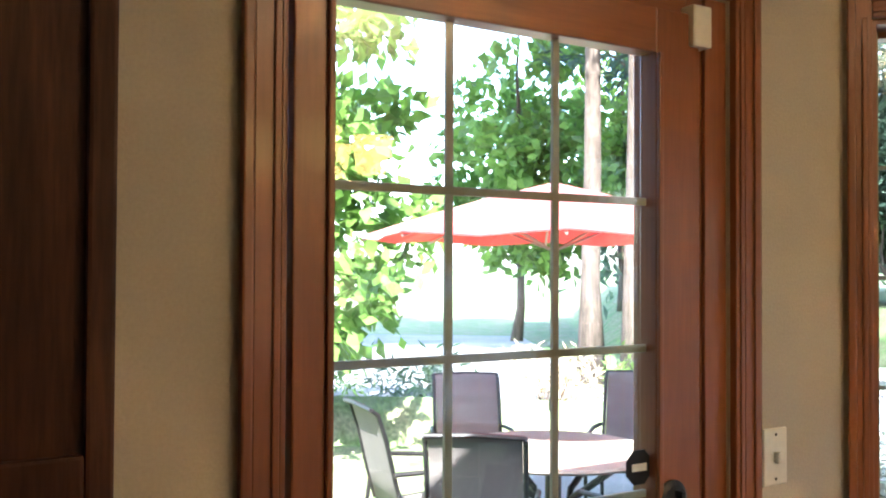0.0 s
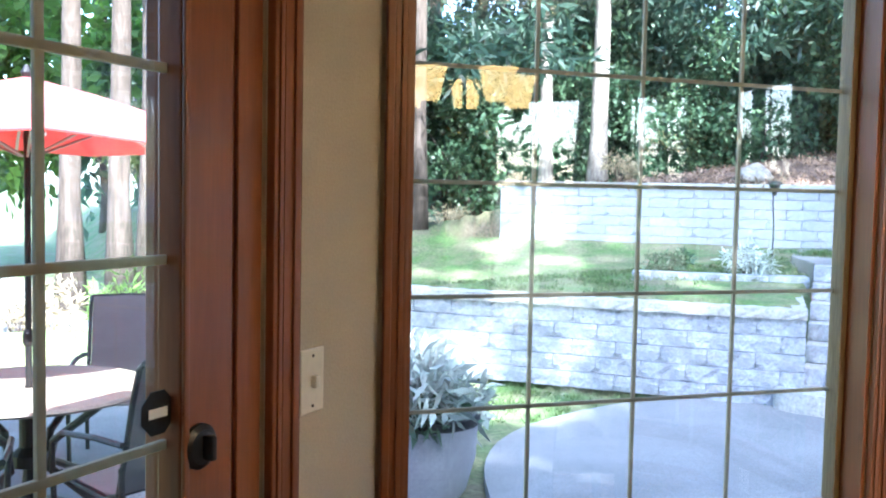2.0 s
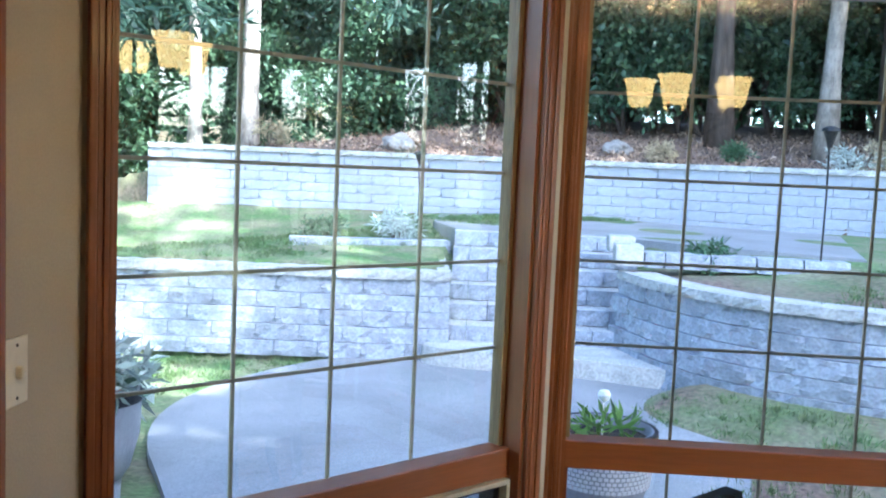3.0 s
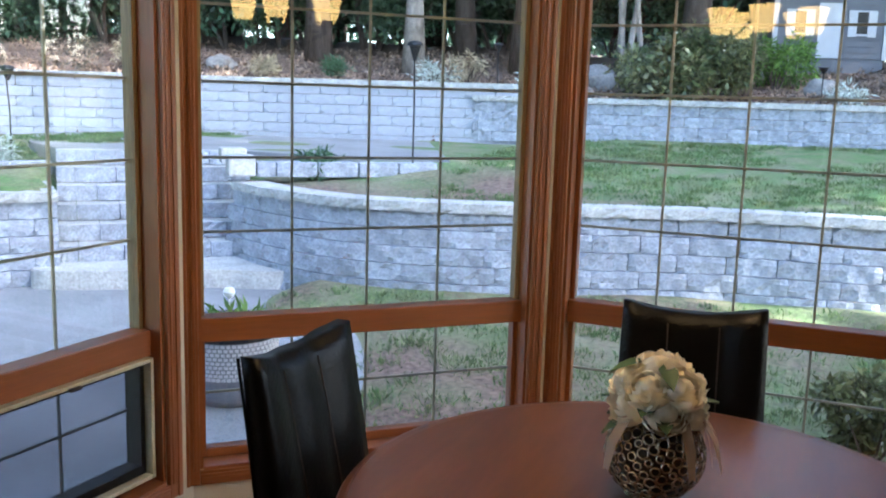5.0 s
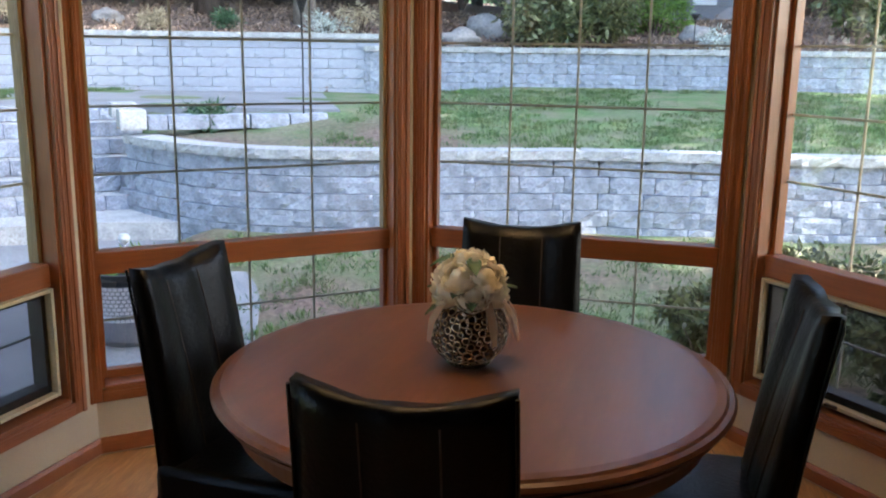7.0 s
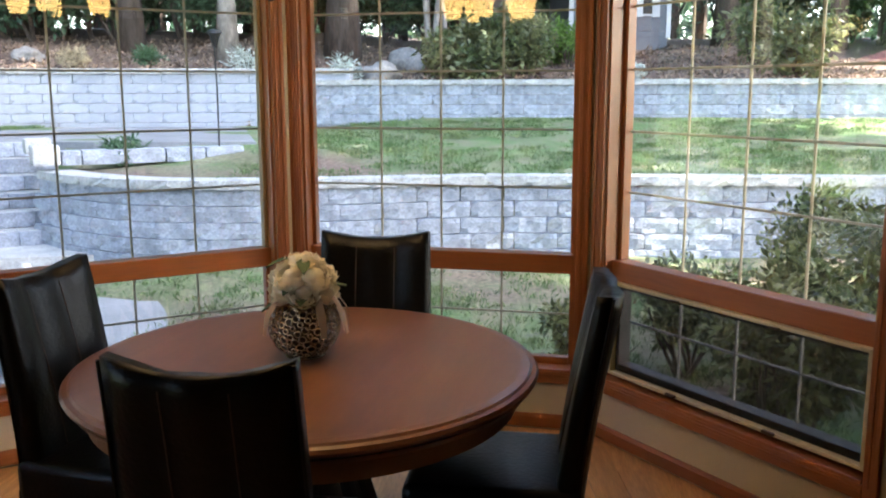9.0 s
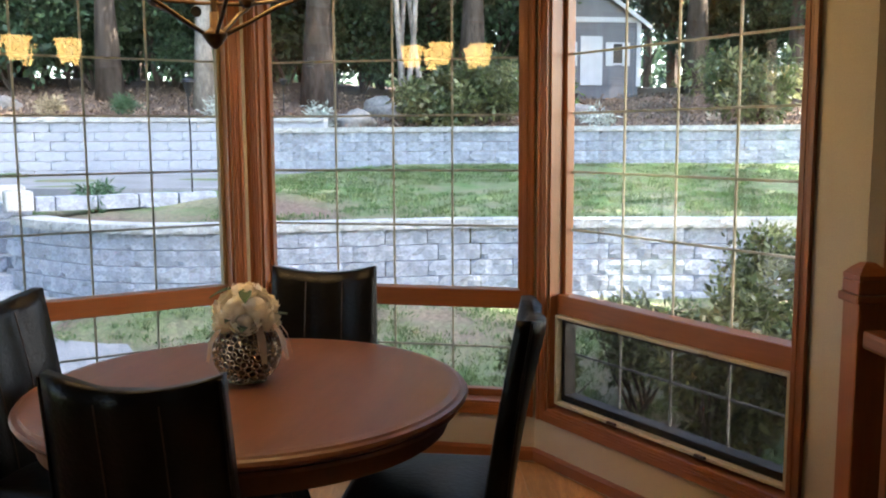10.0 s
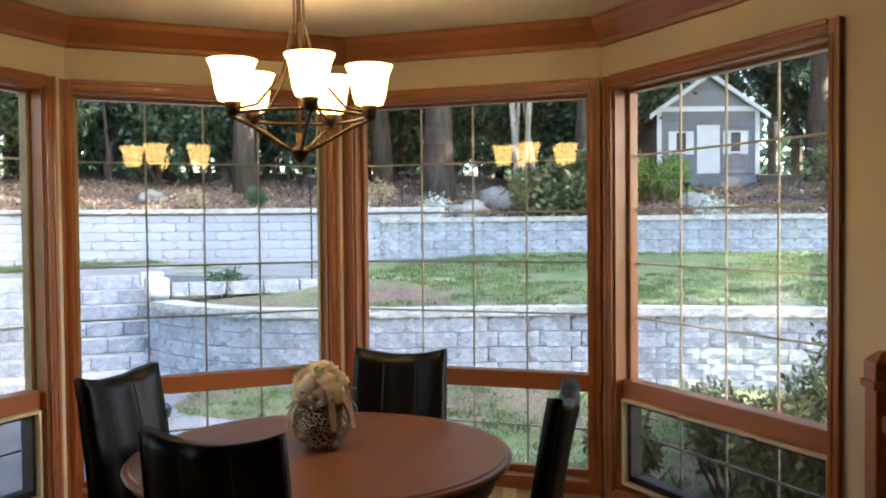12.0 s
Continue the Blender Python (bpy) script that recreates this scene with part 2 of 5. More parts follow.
def lathe(profile, seg=32, bm=None, m=None, cap=True):
    bm = bm or bmesh.new()
    rings = []
    for r, z in profile:
        rings.append([bm.verts.new((r * math.cos(2 * math.pi * i / seg), r * math.sin(2 * math.pi * i / seg), z)) for i in range(seg)])
    for a, b in zip(rings, rings[1:]):
        for i in range(seg):
            bm.faces.new((a[i], a[(i + 1) % seg], b[(i + 1) % seg], b[i]))
    if cap:
        bm.faces.new(rings[0][::-1])
        bm.faces.new(rings[-1])
    if m is not None:
        bmesh.ops.transform(bm, matrix=m, verts=[v for r in rings for v in r])
    return bm


def tube(pts, radii, seg=8, bm=None, flat=1.0):
    """A round bar swept along points."""
    bm = bm or bmesh.new()
    pts = [Vector(q) for q in pts]
    if not isinstance(radii, (list, tuple)):
        radii = [radii] * len(pts)
    rings, up = [], None
    for i, q in enumerate(pts):
        t = (pts[min(i + 1, len(pts) - 1)] - pts[max(i - 1, 0)]).normalized()
        if up is None:
            up = t.orthogonal().normalized()
        up = (up - up.dot(t) * t).normalized()
        side = t.cross(up)
        rings.append([bm.verts.new(q + (up * math.cos(2 * math.pi * k / seg) * flat + side * math.sin(2 * math.pi * k / seg)) * radii[i]) for k in range(seg)])
    for a, b in zip(rings, rings[1:]):
        for k in range(seg):
            bm.faces.new((a[k], a[(k + 1) % seg], b[(k + 1) % seg], b[k]))
    bm.faces.new(rings[0][::-1])
    bm.faces.new(rings[-1])
    return bm


def leaves(name, material, centres, radii, count, size, seed, slim=0.45, droop=0.0, shell=0.55):
    """Many small folded leaves in clumps; returns the mesh."""
    g = np.random.default_rng(seed)
    centres, radii = np.array(centres, float), np.array(radii, float)
    if radii.ndim == 1:
        radii = np.repeat(radii[:, None], 3, 1)
    wgt = radii.prod(1) ** 0.75
    pick = g.choice(len(centres), count, p=wgt / wgt.sum())
    d = g.normal(size=(count, 3))
    d /= np.linalg.norm(d, axis=1, keepdims=True)
    pos = centres[pick] + d * radii[pick] * (shell + (1 - shell) * g.random((count, 1))) * (0.8 + 0.4 * g.random((count, 1)))
    ax = g.normal(size=(count, 3)) + d * 0.8
    ax[:, 2] -= droop
    ax /= np.linalg.norm(ax, axis=1, keepdims=True)
    sd = np.cross(ax, g.normal(size=(count, 3)))
    sd /= np.linalg.norm(sd, axis=1, keepdims=True) + 1e-9
    nm = np.cross(ax, sd)
    s = size * (0.6 + 0.8 * g.random((count, 1)))
    v = np.empty((count, 4, 3))
    v[:, 0] = pos
    v[:, 1] = pos + ax * s * 0.5 + sd * s * slim * 0.5 + nm * s * 0.1
    v[:, 2] = pos + ax * s
    v[:, 3] = pos + ax * s * 0.5 - sd * s * slim * 0.5 + nm * s * 0.1
    me = bpy.data.meshes.new(name)
    me.vertices.add(count * 4)
    me.vertices.foreach_set("co", v.ravel())
    me.loops.add(count * 4)
    me.loops.foreach_set("vertex_index", np.arange(count * 4))
    me.polygons.add(count)
    me.polygons.foreach_set("loop_start", np.arange(0, count * 4, 4))
    me.update(calc_edges=True)
    me.materials.append(material)
    return me


# ---------------------------------------------------------------- plan of the bay
FLOOR_DROP = -0.27
# centre of the glass, heading of the wall (degrees from +y, clockwise), spacing of the glazing bars, half width of the daylight
BAY = {
    1: ((1.390, 2.026), 99.64, 0.267, 0.559),
    2: ((2.536, 1.363), 143.30, 0.273, 0.577),
    3: ((2.907, 0.083), 186.80, 0.276, 0.582),
    4: ((2.230, -1.079), 232.49, 0.279, 0.589),
}
DOOR = ((-0.087, 1.456), 54.55)
IN, OUT = -0.10, 0.03
Z_BARS = (1.800, 1.551, 1.302, 1.051)
Z_TOP, Z_MID, Z_LOW1, Z_LOW0, Z_CEIL = 2.088, 0.769, 0.680, 0.300, 2.44


def wall_frame(origin, heading):
    h = radians(heading)
    d, n = Vector((math.sin(h), math.cos(h), 0)), Vector((-math.cos(h), math.sin(h), 0))
    return Matrix(((d.x, n.x, 0, origin[0]), (d.y, n.y, 0, origin[1]), (0, 0, 1, 0), (0, 0, 0, 1)))


FR = {k: wall_frame(v[0], v[1]) for k, v in BAY.items()}
FR["door"] = wall_frame(*DOOR)
corner_e = FR[4] @ Vector((0.85, IN, 0))
FR["east"] = wall_frame((corner_e.x, corner_e.y), 190.0)


def meet(a, va, b, vb):
    """Where the line at offset va of wall a meets the line at offset vb of wall b, in plan."""
    A, B = FR[a], FR[b]
    p, d = A @ Vector((0, va, 0)), A.to_3x3() @ Vector((1, 0, 0))
    q, e = B @ Vector((0, vb, 0)), B.to_3x3() @ Vector((1, 0, 0))
    s = ((q - p).x * e.y - (q - p).y * e.x) / (d.x * e.y - d.y * e.x)
    return p + d * s


OFF = {"door": (-0.005, 0.175), 1: (IN, OUT), 2: (IN, OUT), 3: (IN, OUT), 4: (IN, OUT), "east": (0.0, 0.18)}
CHAIN = ["door", 1, 2, 3, 4, "east"]


def ends(k):
    """Local u of a wall's two ends, at its inner and its outer face."""
    i = CHAIN.index(k)
    inv = FR[k].inverted()
    res = []
    for j in (i - 1, i + 1):
        if j < 0:
            res.append((-3.6, -3.6))
        elif j >= len(CHAIN):
            res.append((4.5, 4.5))
        else:
            a = inv @ meet(k, OFF[k][0], CHAIN[j], OFF[CHAIN[j]][0])
            b = inv @ meet(k, OFF[k][1], CHAIN[j], OFF[CHAIN[j]][1])
            res.append((a.x, b.x))
    return res


def wall_with_hole(name, k, u0, u1, z0, z1, label):
    """A wall of true thickness with one opening, mitred at its corners."""
    (la, lb), (ra, rb) = ends(k)
    vi, vo = OFF[k]
    bm = bmesh.new()
    top = Z_CEIL + 0.12
    low = -0.35
    prism(bm, [(la, vi), (u0, vi), (u0, vo), (lb, vo)], low, top)
    prism(bm, [(u1, vi), (ra, vi), (rb, vo), (u1, vo)], low, top)
    prism(bm, [(u0, vi), (u1, vi), (u1, vo), (u0, vo)], z1, top)
    if z0 > 0.02:
        prism(bm, [(u0, vi), (u1, vi), (u1, vo), (u0, vo)], low, z0)
    ob = part(name, bm, WALL)
    ob.matrix_world = FR[k]
    return tagged(ob, label, "wall", kind="structure")


for k, (o, h, pitch, half) in BAY.items():
    wall_with_hole("wall_bay_%d" % k, k, -half - 0.03, half + 0.03, 0.255, 2.115, "cream painted bay wall round a tall window")
wall_with_hole("wall_door", "door", -0.288, 0.645, 0.0, 2.10, "cream painted wall round a glazed garden door")
wall_with_hole("wall_east", "east", 0.115, 1.315, 0.30, 2.10, "cream painted wall beside the sunken room")


def trim_piece(name, k, u0, u1, z0, z1, v0, v1, material, parent, bevel=0.004, label=""):
    return part(name, boxed(u0, u1, v0, v1, z0, z1, bevel=bevel), material, parent, label)


def casing(k, parent, u0, u1, z0, z1, w, v, sill=True):
    """Moulded casing round an opening: a flat board, a raised back band and an inner bead."""
    for a, b, s in ((u0 - w, u0, 0), (u1, u1 + w, 1)):
        bm = boxed(a, b, v - 0.018, v, z0 - (w if sill else 0), z1 + w, bevel=0.004)
        o = (a - 0.002, a + 0.016) if s == 0 else (b - 0.016, b + 0.002)
        box(bm, o[0], o[1], v - 0.023, v - 0.0185, z0 - (w if sill else 0), z1 + w + 0.002, bevel=0.004)
        o = (b - 0.022, b - 0.010) if s == 0 else (a + 0.010, a + 0.022)
        box(bm, o[0], o[1], v - 0.0212, v - 0.0185, z0, z1, bevel=0.003)
        part("side_casing", bm, WOOD_V, parent)
    bm = boxed(u0, u1, v - 0.018, v, z1, z1 + w, bevel=0.004)
    box(bm, u0, u1, v - 0.023, v - 0.0185, z1 + w - 0.016, z1 + w + 0.002, bevel=0.004)
    box(bm, u0, u1, v - 0.0212, v - 0.0185, z1 + 0.010, z1 + 0.022, bevel=0.003)
    part("head_casing", bm, WOOD_H, parent)
    if sill:
        bm = boxed(u0, u1, v - 0.018, v, z0 - w, z0, bevel=0.004)
        box(bm, u0, u1, v - 0.0212, v - 0.0185, z0 - 0.022, z0 - 0.010, bevel=0.003)
        part("bottom_casing", bm, WOOD_H, parent)


def glazing(k, parent, us, zs, u0, u1, z0, z1, w=0.0095, v=0.0, material=None):
    """A pane between two layers of thin glazing bars."""
    bm = bmesh.new()
    vs = [bm.verts.new(c) for c in ((u0 - 0.01, v, z0 - 0.01), (u1 + 0.01, v, z0 - 0.01), (u1 + 0.01, v, z1 + 0.01), (u0 - 0.01, v, z1 + 0.01))]
    bm.faces.new(vs)
    pane = part("pane", bm, GLASS, parent, "clear window glass")
    pane.visible_shadow = False
    for u in us:
        part("glazing_bar", boxed(u - w / 2, u + w / 2, v + 0.004, v + 0.012, z0, z1, bevel=0.002), material or VINYL, parent)
    for z in zs:
        part("glazing_bar", boxed(u0, u1, v + 0.003, v + 0.011, z - w / 2, z + w / 2, bevel=0.002), material or VINYL, parent)


def bay_window(k):
    o, h, pitch, half = BAY[k]
    awning = k in (1, 4)
    win = tagged(empty("window_%d" % k, FR[k]), "tall wood-cased window with thin tan grilles" + (" above an awning sash" if awning else ""), "window", kind="structure")
    a, b = -half - 0.03, half + 0.03
    casing(k, win, a, b, 0.255, 2.115, 0.050, IN)
    # jamb lining of the opening
    for u0, u1 in ((a, a + 0.012), (b - 0.012, b)):
        part("jamb", boxed(u0, u1, IN + 0.001, OUT - 0.012, 0.255, 2.115), WOOD_V, win)
    part("head_jamb", boxed(a + 0.012, b - 0.012, IN + 0.001, OUT - 0.012, 2.103, 2.115), WOOD_H, win)
    part("window_sill", boxed(a + 0.012, b - 0.012, IN - 0.012, OUT + 0.03, 0.250, 0.268, bevel=0.003), WOOD_H, win)
    # fixed sash
    for u0, u1 in ((a + 0.012, -half), (half, b - 0.012)):
        part("sash_stile", boxed(u0, u1, -0.03, 0.014, Z_MID, 2.103, bevel=0.003), TANWOOD if k in (1, 2) else WOOD_V, win)
    part("sash_rail", boxed(-half, half, -0.03, 0.014, Z_TOP, 2.103, bevel=0.003), WOOD_H, win)
    part("middle_rail", boxed(a + 0.012, b - 0.012, -0.06, 0.016, Z_LOW1 + 0.004, Z_MID, bevel=0.005), WOOD_H, win)
    us = (-pitch, 0.0, pitch)
    glazing(k, win, us, Z_BARS, -half, half, Z_MID, Z_TOP)
    if not awning:
        for u0, u1 in ((a + 0.012, -half), (half, b - 0.012)):
            part("sash_stile", boxed(u0, u1, -0.03, 0.014, Z_LOW0 - 0.03, Z_LOW1 + 0.004, bevel=0.003), WOOD_V, win)
        part("sash_rail", boxed(-half, half, -0.03, 0.014, 0.268, Z_LOW0, bevel=0.003), WOOD_H, win)
        glazing(k, win, us, (0.49,), -half, half, Z_LOW0, Z_LOW1)
    else:
        # awning sash in a cream vinyl frame with a dark screen track
        for i, (g, v0, v1, mm) in enumerate(((0.014, -0.080, -0.045, CREAM), (0.046, -0.05, 0.014, SASHDARK))):
            aa, bb, z0, z1 = a + 0.024 + (0.014 if i else 0), b - 0.024 - (0.014 if i else 0), 0.285 + (0.014 if i else 0), Z_LOW1 + (-0.014 if i else 0) + 0.004
            gg = g - 0.028 if i else g
            nm = "vinyl_frame" if i == 0 else "awning_sash"
            bm = boxed(aa, aa + gg, v0, v1, z0, z1, bevel=0.003)
            box(bm, bb - gg, bb, v0, v1, z0, z1, bevel=0.003)
            box(bm, aa + gg, bb - gg, v0, v1, z1 - gg, z1, bevel=0.003)
            box(bm, aa + gg, bb - gg, v0, v1, z0, z0 + gg + (0.012 if i else 0), bevel=0.003)
            part(nm, bm, mm, win, "cream vinyl frame" if i == 0 else "dark awning sash")
        part("insect_screen", boxed(a + 0.039, b - 0.039, -0.0535, -0.0525, 0.30, Z_LOW1 - 0.011), SCREEN, win, "fine dark insect screen")
        for u in (-0.22, 0.24):
            part("latch", boxed(u - 0.025, u + 0.025, -0.10, -0.086, 0.292, 0.305, bevel=0.004), DARKMETAL, win)
            part("clip", boxed(u - 0.02, u + 0.02, -0.10, -0.086, Z_LOW1 - 0.012, Z_LOW1 - 0.002, bevel=0.003), DARKMETAL, win)
        # solid black strip standing in for the shade of the gap below the sash
        part("shadow_gap", boxed(a + 0.012, b - 0.012, -0.045, 0.014, 0.268, 0.285), BLACK, win)
        glazing(k, win, us, (0.505,), a + 0.056, b - 0.056, 0.328, Z_LOW1 - 0.028, material=GREYBAR)
    return win


for k in BAY:
    bay_window(k)

# window of the room below, on the far side of the railing
far = tagged(empty("window_5", FR["east"]), "wood-cased window beyond the stair railing", "window", kind="structure")
casing("east", far, 0.115, 1.315, 0.30, 2.10, 0.07, 0.0)
for u0, u1 in ((0.115, 0.155), (1.275, 1.315)):
    part("sash_stile", boxed(u0, u1, 0.02, 0.10, 0.30, 2.10, bevel=0.003), WOOD_V, far)
for z0, z1 in ((0.30, 0.35), (2.05, 2.10)):
    part("sash_rail", boxed(0.155, 1.275, 0.02, 0.10, z0, z1, bevel=0.003), WOOD_H, far)
glazing("east", far, (0.435, 0.715, 0.995), (0.55, 0.80, 1.05, 1.30, 1.55, 1.80), 0.155, 1.275, 0.35, 2.05, v=0.06)


def garden_door():
    d = tagged(empty("door_1", FR["door"]), "stained wood garden door with fifteen glass panes, closed", "door", kind="structure")
    a, b, v = -0.288, 0.645, -0.005
    casing("door", d, a, b, 0.0, 2.10, 0.066, v, sill=False)
    # frame: a flat rebated post on the lock side, a thin one on the hinge side
    bm = boxed(0.545, b, 0.012, 0.16, 0, 2.10, bevel=0.003)
    box(bm, 0.585, b, 0.002, 0.0115, 0, 2.10, bevel=0.003)
    part("jamb", bm, WOOD_V, d)
    part("jamb", boxed(a, a + 0.006, 0.002, 0.16, 0, 2.10), WOOD_V, d)
    part("head_jamb", boxed(a + 0.006, 0.545, 0.012, 0.16, 2.056, 2.10, bevel=0.003), WOOD_H, d)
    part("threshold", boxed(a, b, -0.05, 0.16, -0.02, 0.02, bevel=0.004), DARKMETAL, d)
    gl, gr, gt, gb = -0.216, 0.431, 1.969, 0.62
    for u0, u1 in ((a + 0.008, gl), (gr, 0.543)):
        bm = boxed(u0, u1, -0.022, 0.022, 0.022, 2.053, bevel=0.003)
        e = (u1 - 0.012, u1 - 0.001) if u0 < 0 else (u0 + 0.001, u0 + 0.012)
        box(bm, e[0], e[1], -0.030, -0.0222, gb, gt, bevel=0.003)
        part("stile", bm, WOOD_V, d)
    part("top_rail", boxed(gl, gr, -0.022, 0.022, gt, 2.053, bevel=0.003), WOOD_H, d)
    part("bottom_rail", boxed(gl, gr, -0.022, 0.022, 0.022, gb, bevel=0.003), WOOD_H, d)
    glazing("door", d, (0.0, 0.218), (1.694, 1.422, 1.154, 0.886), gl, gr, gb, gt, w=0.0145)
    # round thumb-turn plate
    lock = part("deadbolt", lathe([(0.034, 0), (0.034, 0.006), (0.026, 0.012), (0.012, 0.014)], 24, m=pose(0.468, -0.0225, 1.146, 90, 0, 0)), BLACK, d, "black round deadbolt plate", smooth=False)
    part("thumb_turn", boxed(0.463, 0.473, -0.055, -0.036, 1.128, 1.164, bevel=0.003), BLACK, lock)
    # octagonal alarm sticker
    st = part("sticker", lathe([(0.034, 0), (0.034, 0.0012)], 8, m=FR["door"].inverted() @ FR["door"] @ pose(0.405, -0.0035, 1.206, 90, 22.5, 0)), BLACK, d, "dark octagonal alarm sticker with a white mark")
    part("sticker_mark", boxed(0.387, 0.423, -0.0058, -0.0052, 1.199, 1.213), WHITE, st)


garden_door()

tagged(part("door_sensor", boxed(0.515, 0.565, -0.035, 0.0, 1.99, 2.07, bevel=0.006), PLASTIC), "white plastic alarm sensor on the door frame", "sensor").matrix_world = FR["door"]
sticker = tagged(part("window_sticker", lathe([(0.026, 0), (0.026, 0.0012)], 8, m=pose(0.50, -0.006, 2.02, 90, 22.5, 0)), BLACK), "small dark octagonal sticker on the window pane", "sticker")
sticker.matrix_world = FR[2]


def floor_and_ceiling():
    pts = [FR["door"] @ Vector((-3.6, -0.005, 0))]
    for a, b in zip(CHAIN, CHAIN[1:]):
        pts.append(meet(a, OFF[a][0], b, OFF[b][0]))
    rail_y = pts[-1].y
    plan = [(q.x, q.y) for q in pts] + [(-5.2, rail_y - 0.02)]
    plan = [(-5.2, pts[0].y)] + plan
    fl = tagged(part("floor", prism(bmesh.new(), plan, -0.14, -0.012), PLANK), "honey oak plank floor", "floor", kind="structure")
    e = FR["east"] @ Vector((4.5, 0, 0))
    tagged(part("floor_lower", prism(bmesh.new(), [(-5.2, rail_y - 0.021), (pts[-1].x, rail_y - 0.021), (e.x, e.y), (-5.2, e.y)], -0.5, -0.36), PLANK), "oak floor of the sunken room", "floor", kind="structure")
    cp = [(-5.2, pts[0].y)] + [(q.x, q.y) for q in pts] + [(e.x, e.y), (-5.2, e.y)]
    tagged(part("ceiling", prism(bmesh.new(), cp, Z_CEIL, Z_CEIL + 0.10), CEIL), "matt off-white ceiling", "ceiling", kind="structure")
    # the unseen sides of the room
    bm = bmesh.new()
    prism(bm, [(-5.35, pts[0].y + 0.15), (-5.2, pts[0].y + 0.15), (-5.2, e.y - 0.15), (-5.35, e.y - 0.15)], -0.5, 2.55)
    prism(bm, [(-5.2, pts[0].y), (pts[0].x, pts[0].y), (pts[0].x, pts[0].y + 0.15), (-5.2, pts[0].y + 0.15)], -0.5, 2.55)
    prism(bm, [(-5.2, e.y - 0.15), (e.x + 0.1, e.y - 0.15), (e.x + 0.1, e.y), (-5.2, e.y)], -0.5, 2.55)
    # wall tone here is picked to set how much light bounces indoors
    tagged(part("wall_back", bm, TANWOOD), "unseen back walls of the room, tan tone picked for bounce light", "wall", kind="structure")
    # crown moulding and skirting along the bay
    for nm, prof, lab in (("crown_moulding", ((0.001, 2.31), (0.016, 2.315), (0.022, 2.335), (0.075, 2.40), (0.085, 2.425), (0.085, 2.439), (0.001, 2.439)), "stained wood crown moulding"),
                          ("baseboard", ((0.001, 0.0), (0.014, 0.0), (0.014, 0.045), (0.008, 0.06), (0.001, 0.06)), "low stained wood skirting board")):
        for k in CHAIN:
            i = CHAIN.index(k)
            inv = FR[k].inverted()
            bm = bmesh.new()
            rings = []
            for side in (0, 1):
                ring = []
                for dv, z in prof:
                    j = i - 1 if side == 0 else i + 1
                    if j < 0:
                        u = -3.5
                    elif j >= len(CHAIN):
                        u = 4.4
                    else:
                        u = (inv @ meet(k, OFF[k][0] - dv, CHAIN[j], OFF[CHAIN[j]][0] - dv)).x
                    ring.append((u, OFF[k][0] - dv, z))
                rings.append(ring)
            cuts = [(0.0, 1.0)]
            if nm == "baseboard" and k == "door":
                (la, _), (ra, _) = ends(k)
                cuts = [(0.0, (-0.356 + 3.5) / (ra + 3.5)), ((0.713 + 3.5) / (ra + 3.5), 1.0)]
            for c0, c1 in cuts:
                va = [bm.verts.new(Vector(p).lerp(Vector(q), c0)) for p, q in zip(*rings)]
                vb = [bm.verts.new(Vector(p).lerp(Vector(q), c1)) for p, q in zip(*rings)]
                m = len(prof)
                for q in range(m):
                    bm.faces.new((va[q], va[(q + 1) % m], vb[(q + 1) % m], vb[q]))
                bm.faces.new(va[::-1])
                bm.faces.new(vb)
            ob = tagged(part(nm, bm, WOOD_H), lab, "trim", kind="structure")
            ob.matrix_world = FR[k]
    return fl, rail_y


FLOOR, RAIL_Y = floor_and_ceiling()

# unseen low hipped roof over the room, behind the eaves, added to block sun
bm = bmesh.new()
foot = [(-5.6, -6.2), (1.2, -5.9), (1.7, -1.9), (2.6, -1.0), (3.05, 0.0), (2.95, 0.9), (2.2, 1.9), (0.9, 2.15), (-0.9, 0.95), (-5.6, -2.4)]
lo = [bm.verts.new((x, y, 2.745)) for x, y in foot]
hi = [bm.verts.new((-1.6 + (x + 1.6) * 0.35, -2.4 + (y + 2.4) * 0.3, 3.9)) for x, y in foot]
bm.faces.new(lo[::-1])
bm.faces.new(hi)
for q in range(len(foot)):
    bm.faces.new((lo[q], lo[(q + 1) % len(foot)], hi[(q + 1) % len(foot)], hi[q]))
tagged(part("roof", bm, SIDING), "unseen low grey hipped roof added over the bay to block sun", "roof", kind="structure")
# unseen overhang, added to shade the door and the bay windows
bm = bmesh.new()
eave = [FR["door"] @ Vector((-3.8, 0.75, 0))]
for a, b in zip(CHAIN, CHAIN[1:]):
    eave.append(meet(a, OFF[a][1] + 0.55, b, OFF[b][1] + 0.55))
eave.append(FR["east"] @ Vector((4.6, 0.75, 0)))
prism(bm, [(q.x, q.y) for q in eave] + [(-5.8, -6.5), (-5.8, -1.0)], 2.57, 2.74)
tagged(part("eaves", bm, WHITE), "unseen white boarded eaves added to shade the bay and door", "roof", kind="structure")


# unseen mass added beside the terrace, to cut sun and reflections at the door
bm = bmesh.new()
prism(bm, [(-9.6, -2.5), (-4.7, 0.2), (-4.7, 5.3), (-9.6, 5.3)], -0.5, 5.6)
tagged(part("unseen_light_blocker", bm, SIDING), "unseen grey block added to cut sun and glare at the door", "house wall", kind="structure")


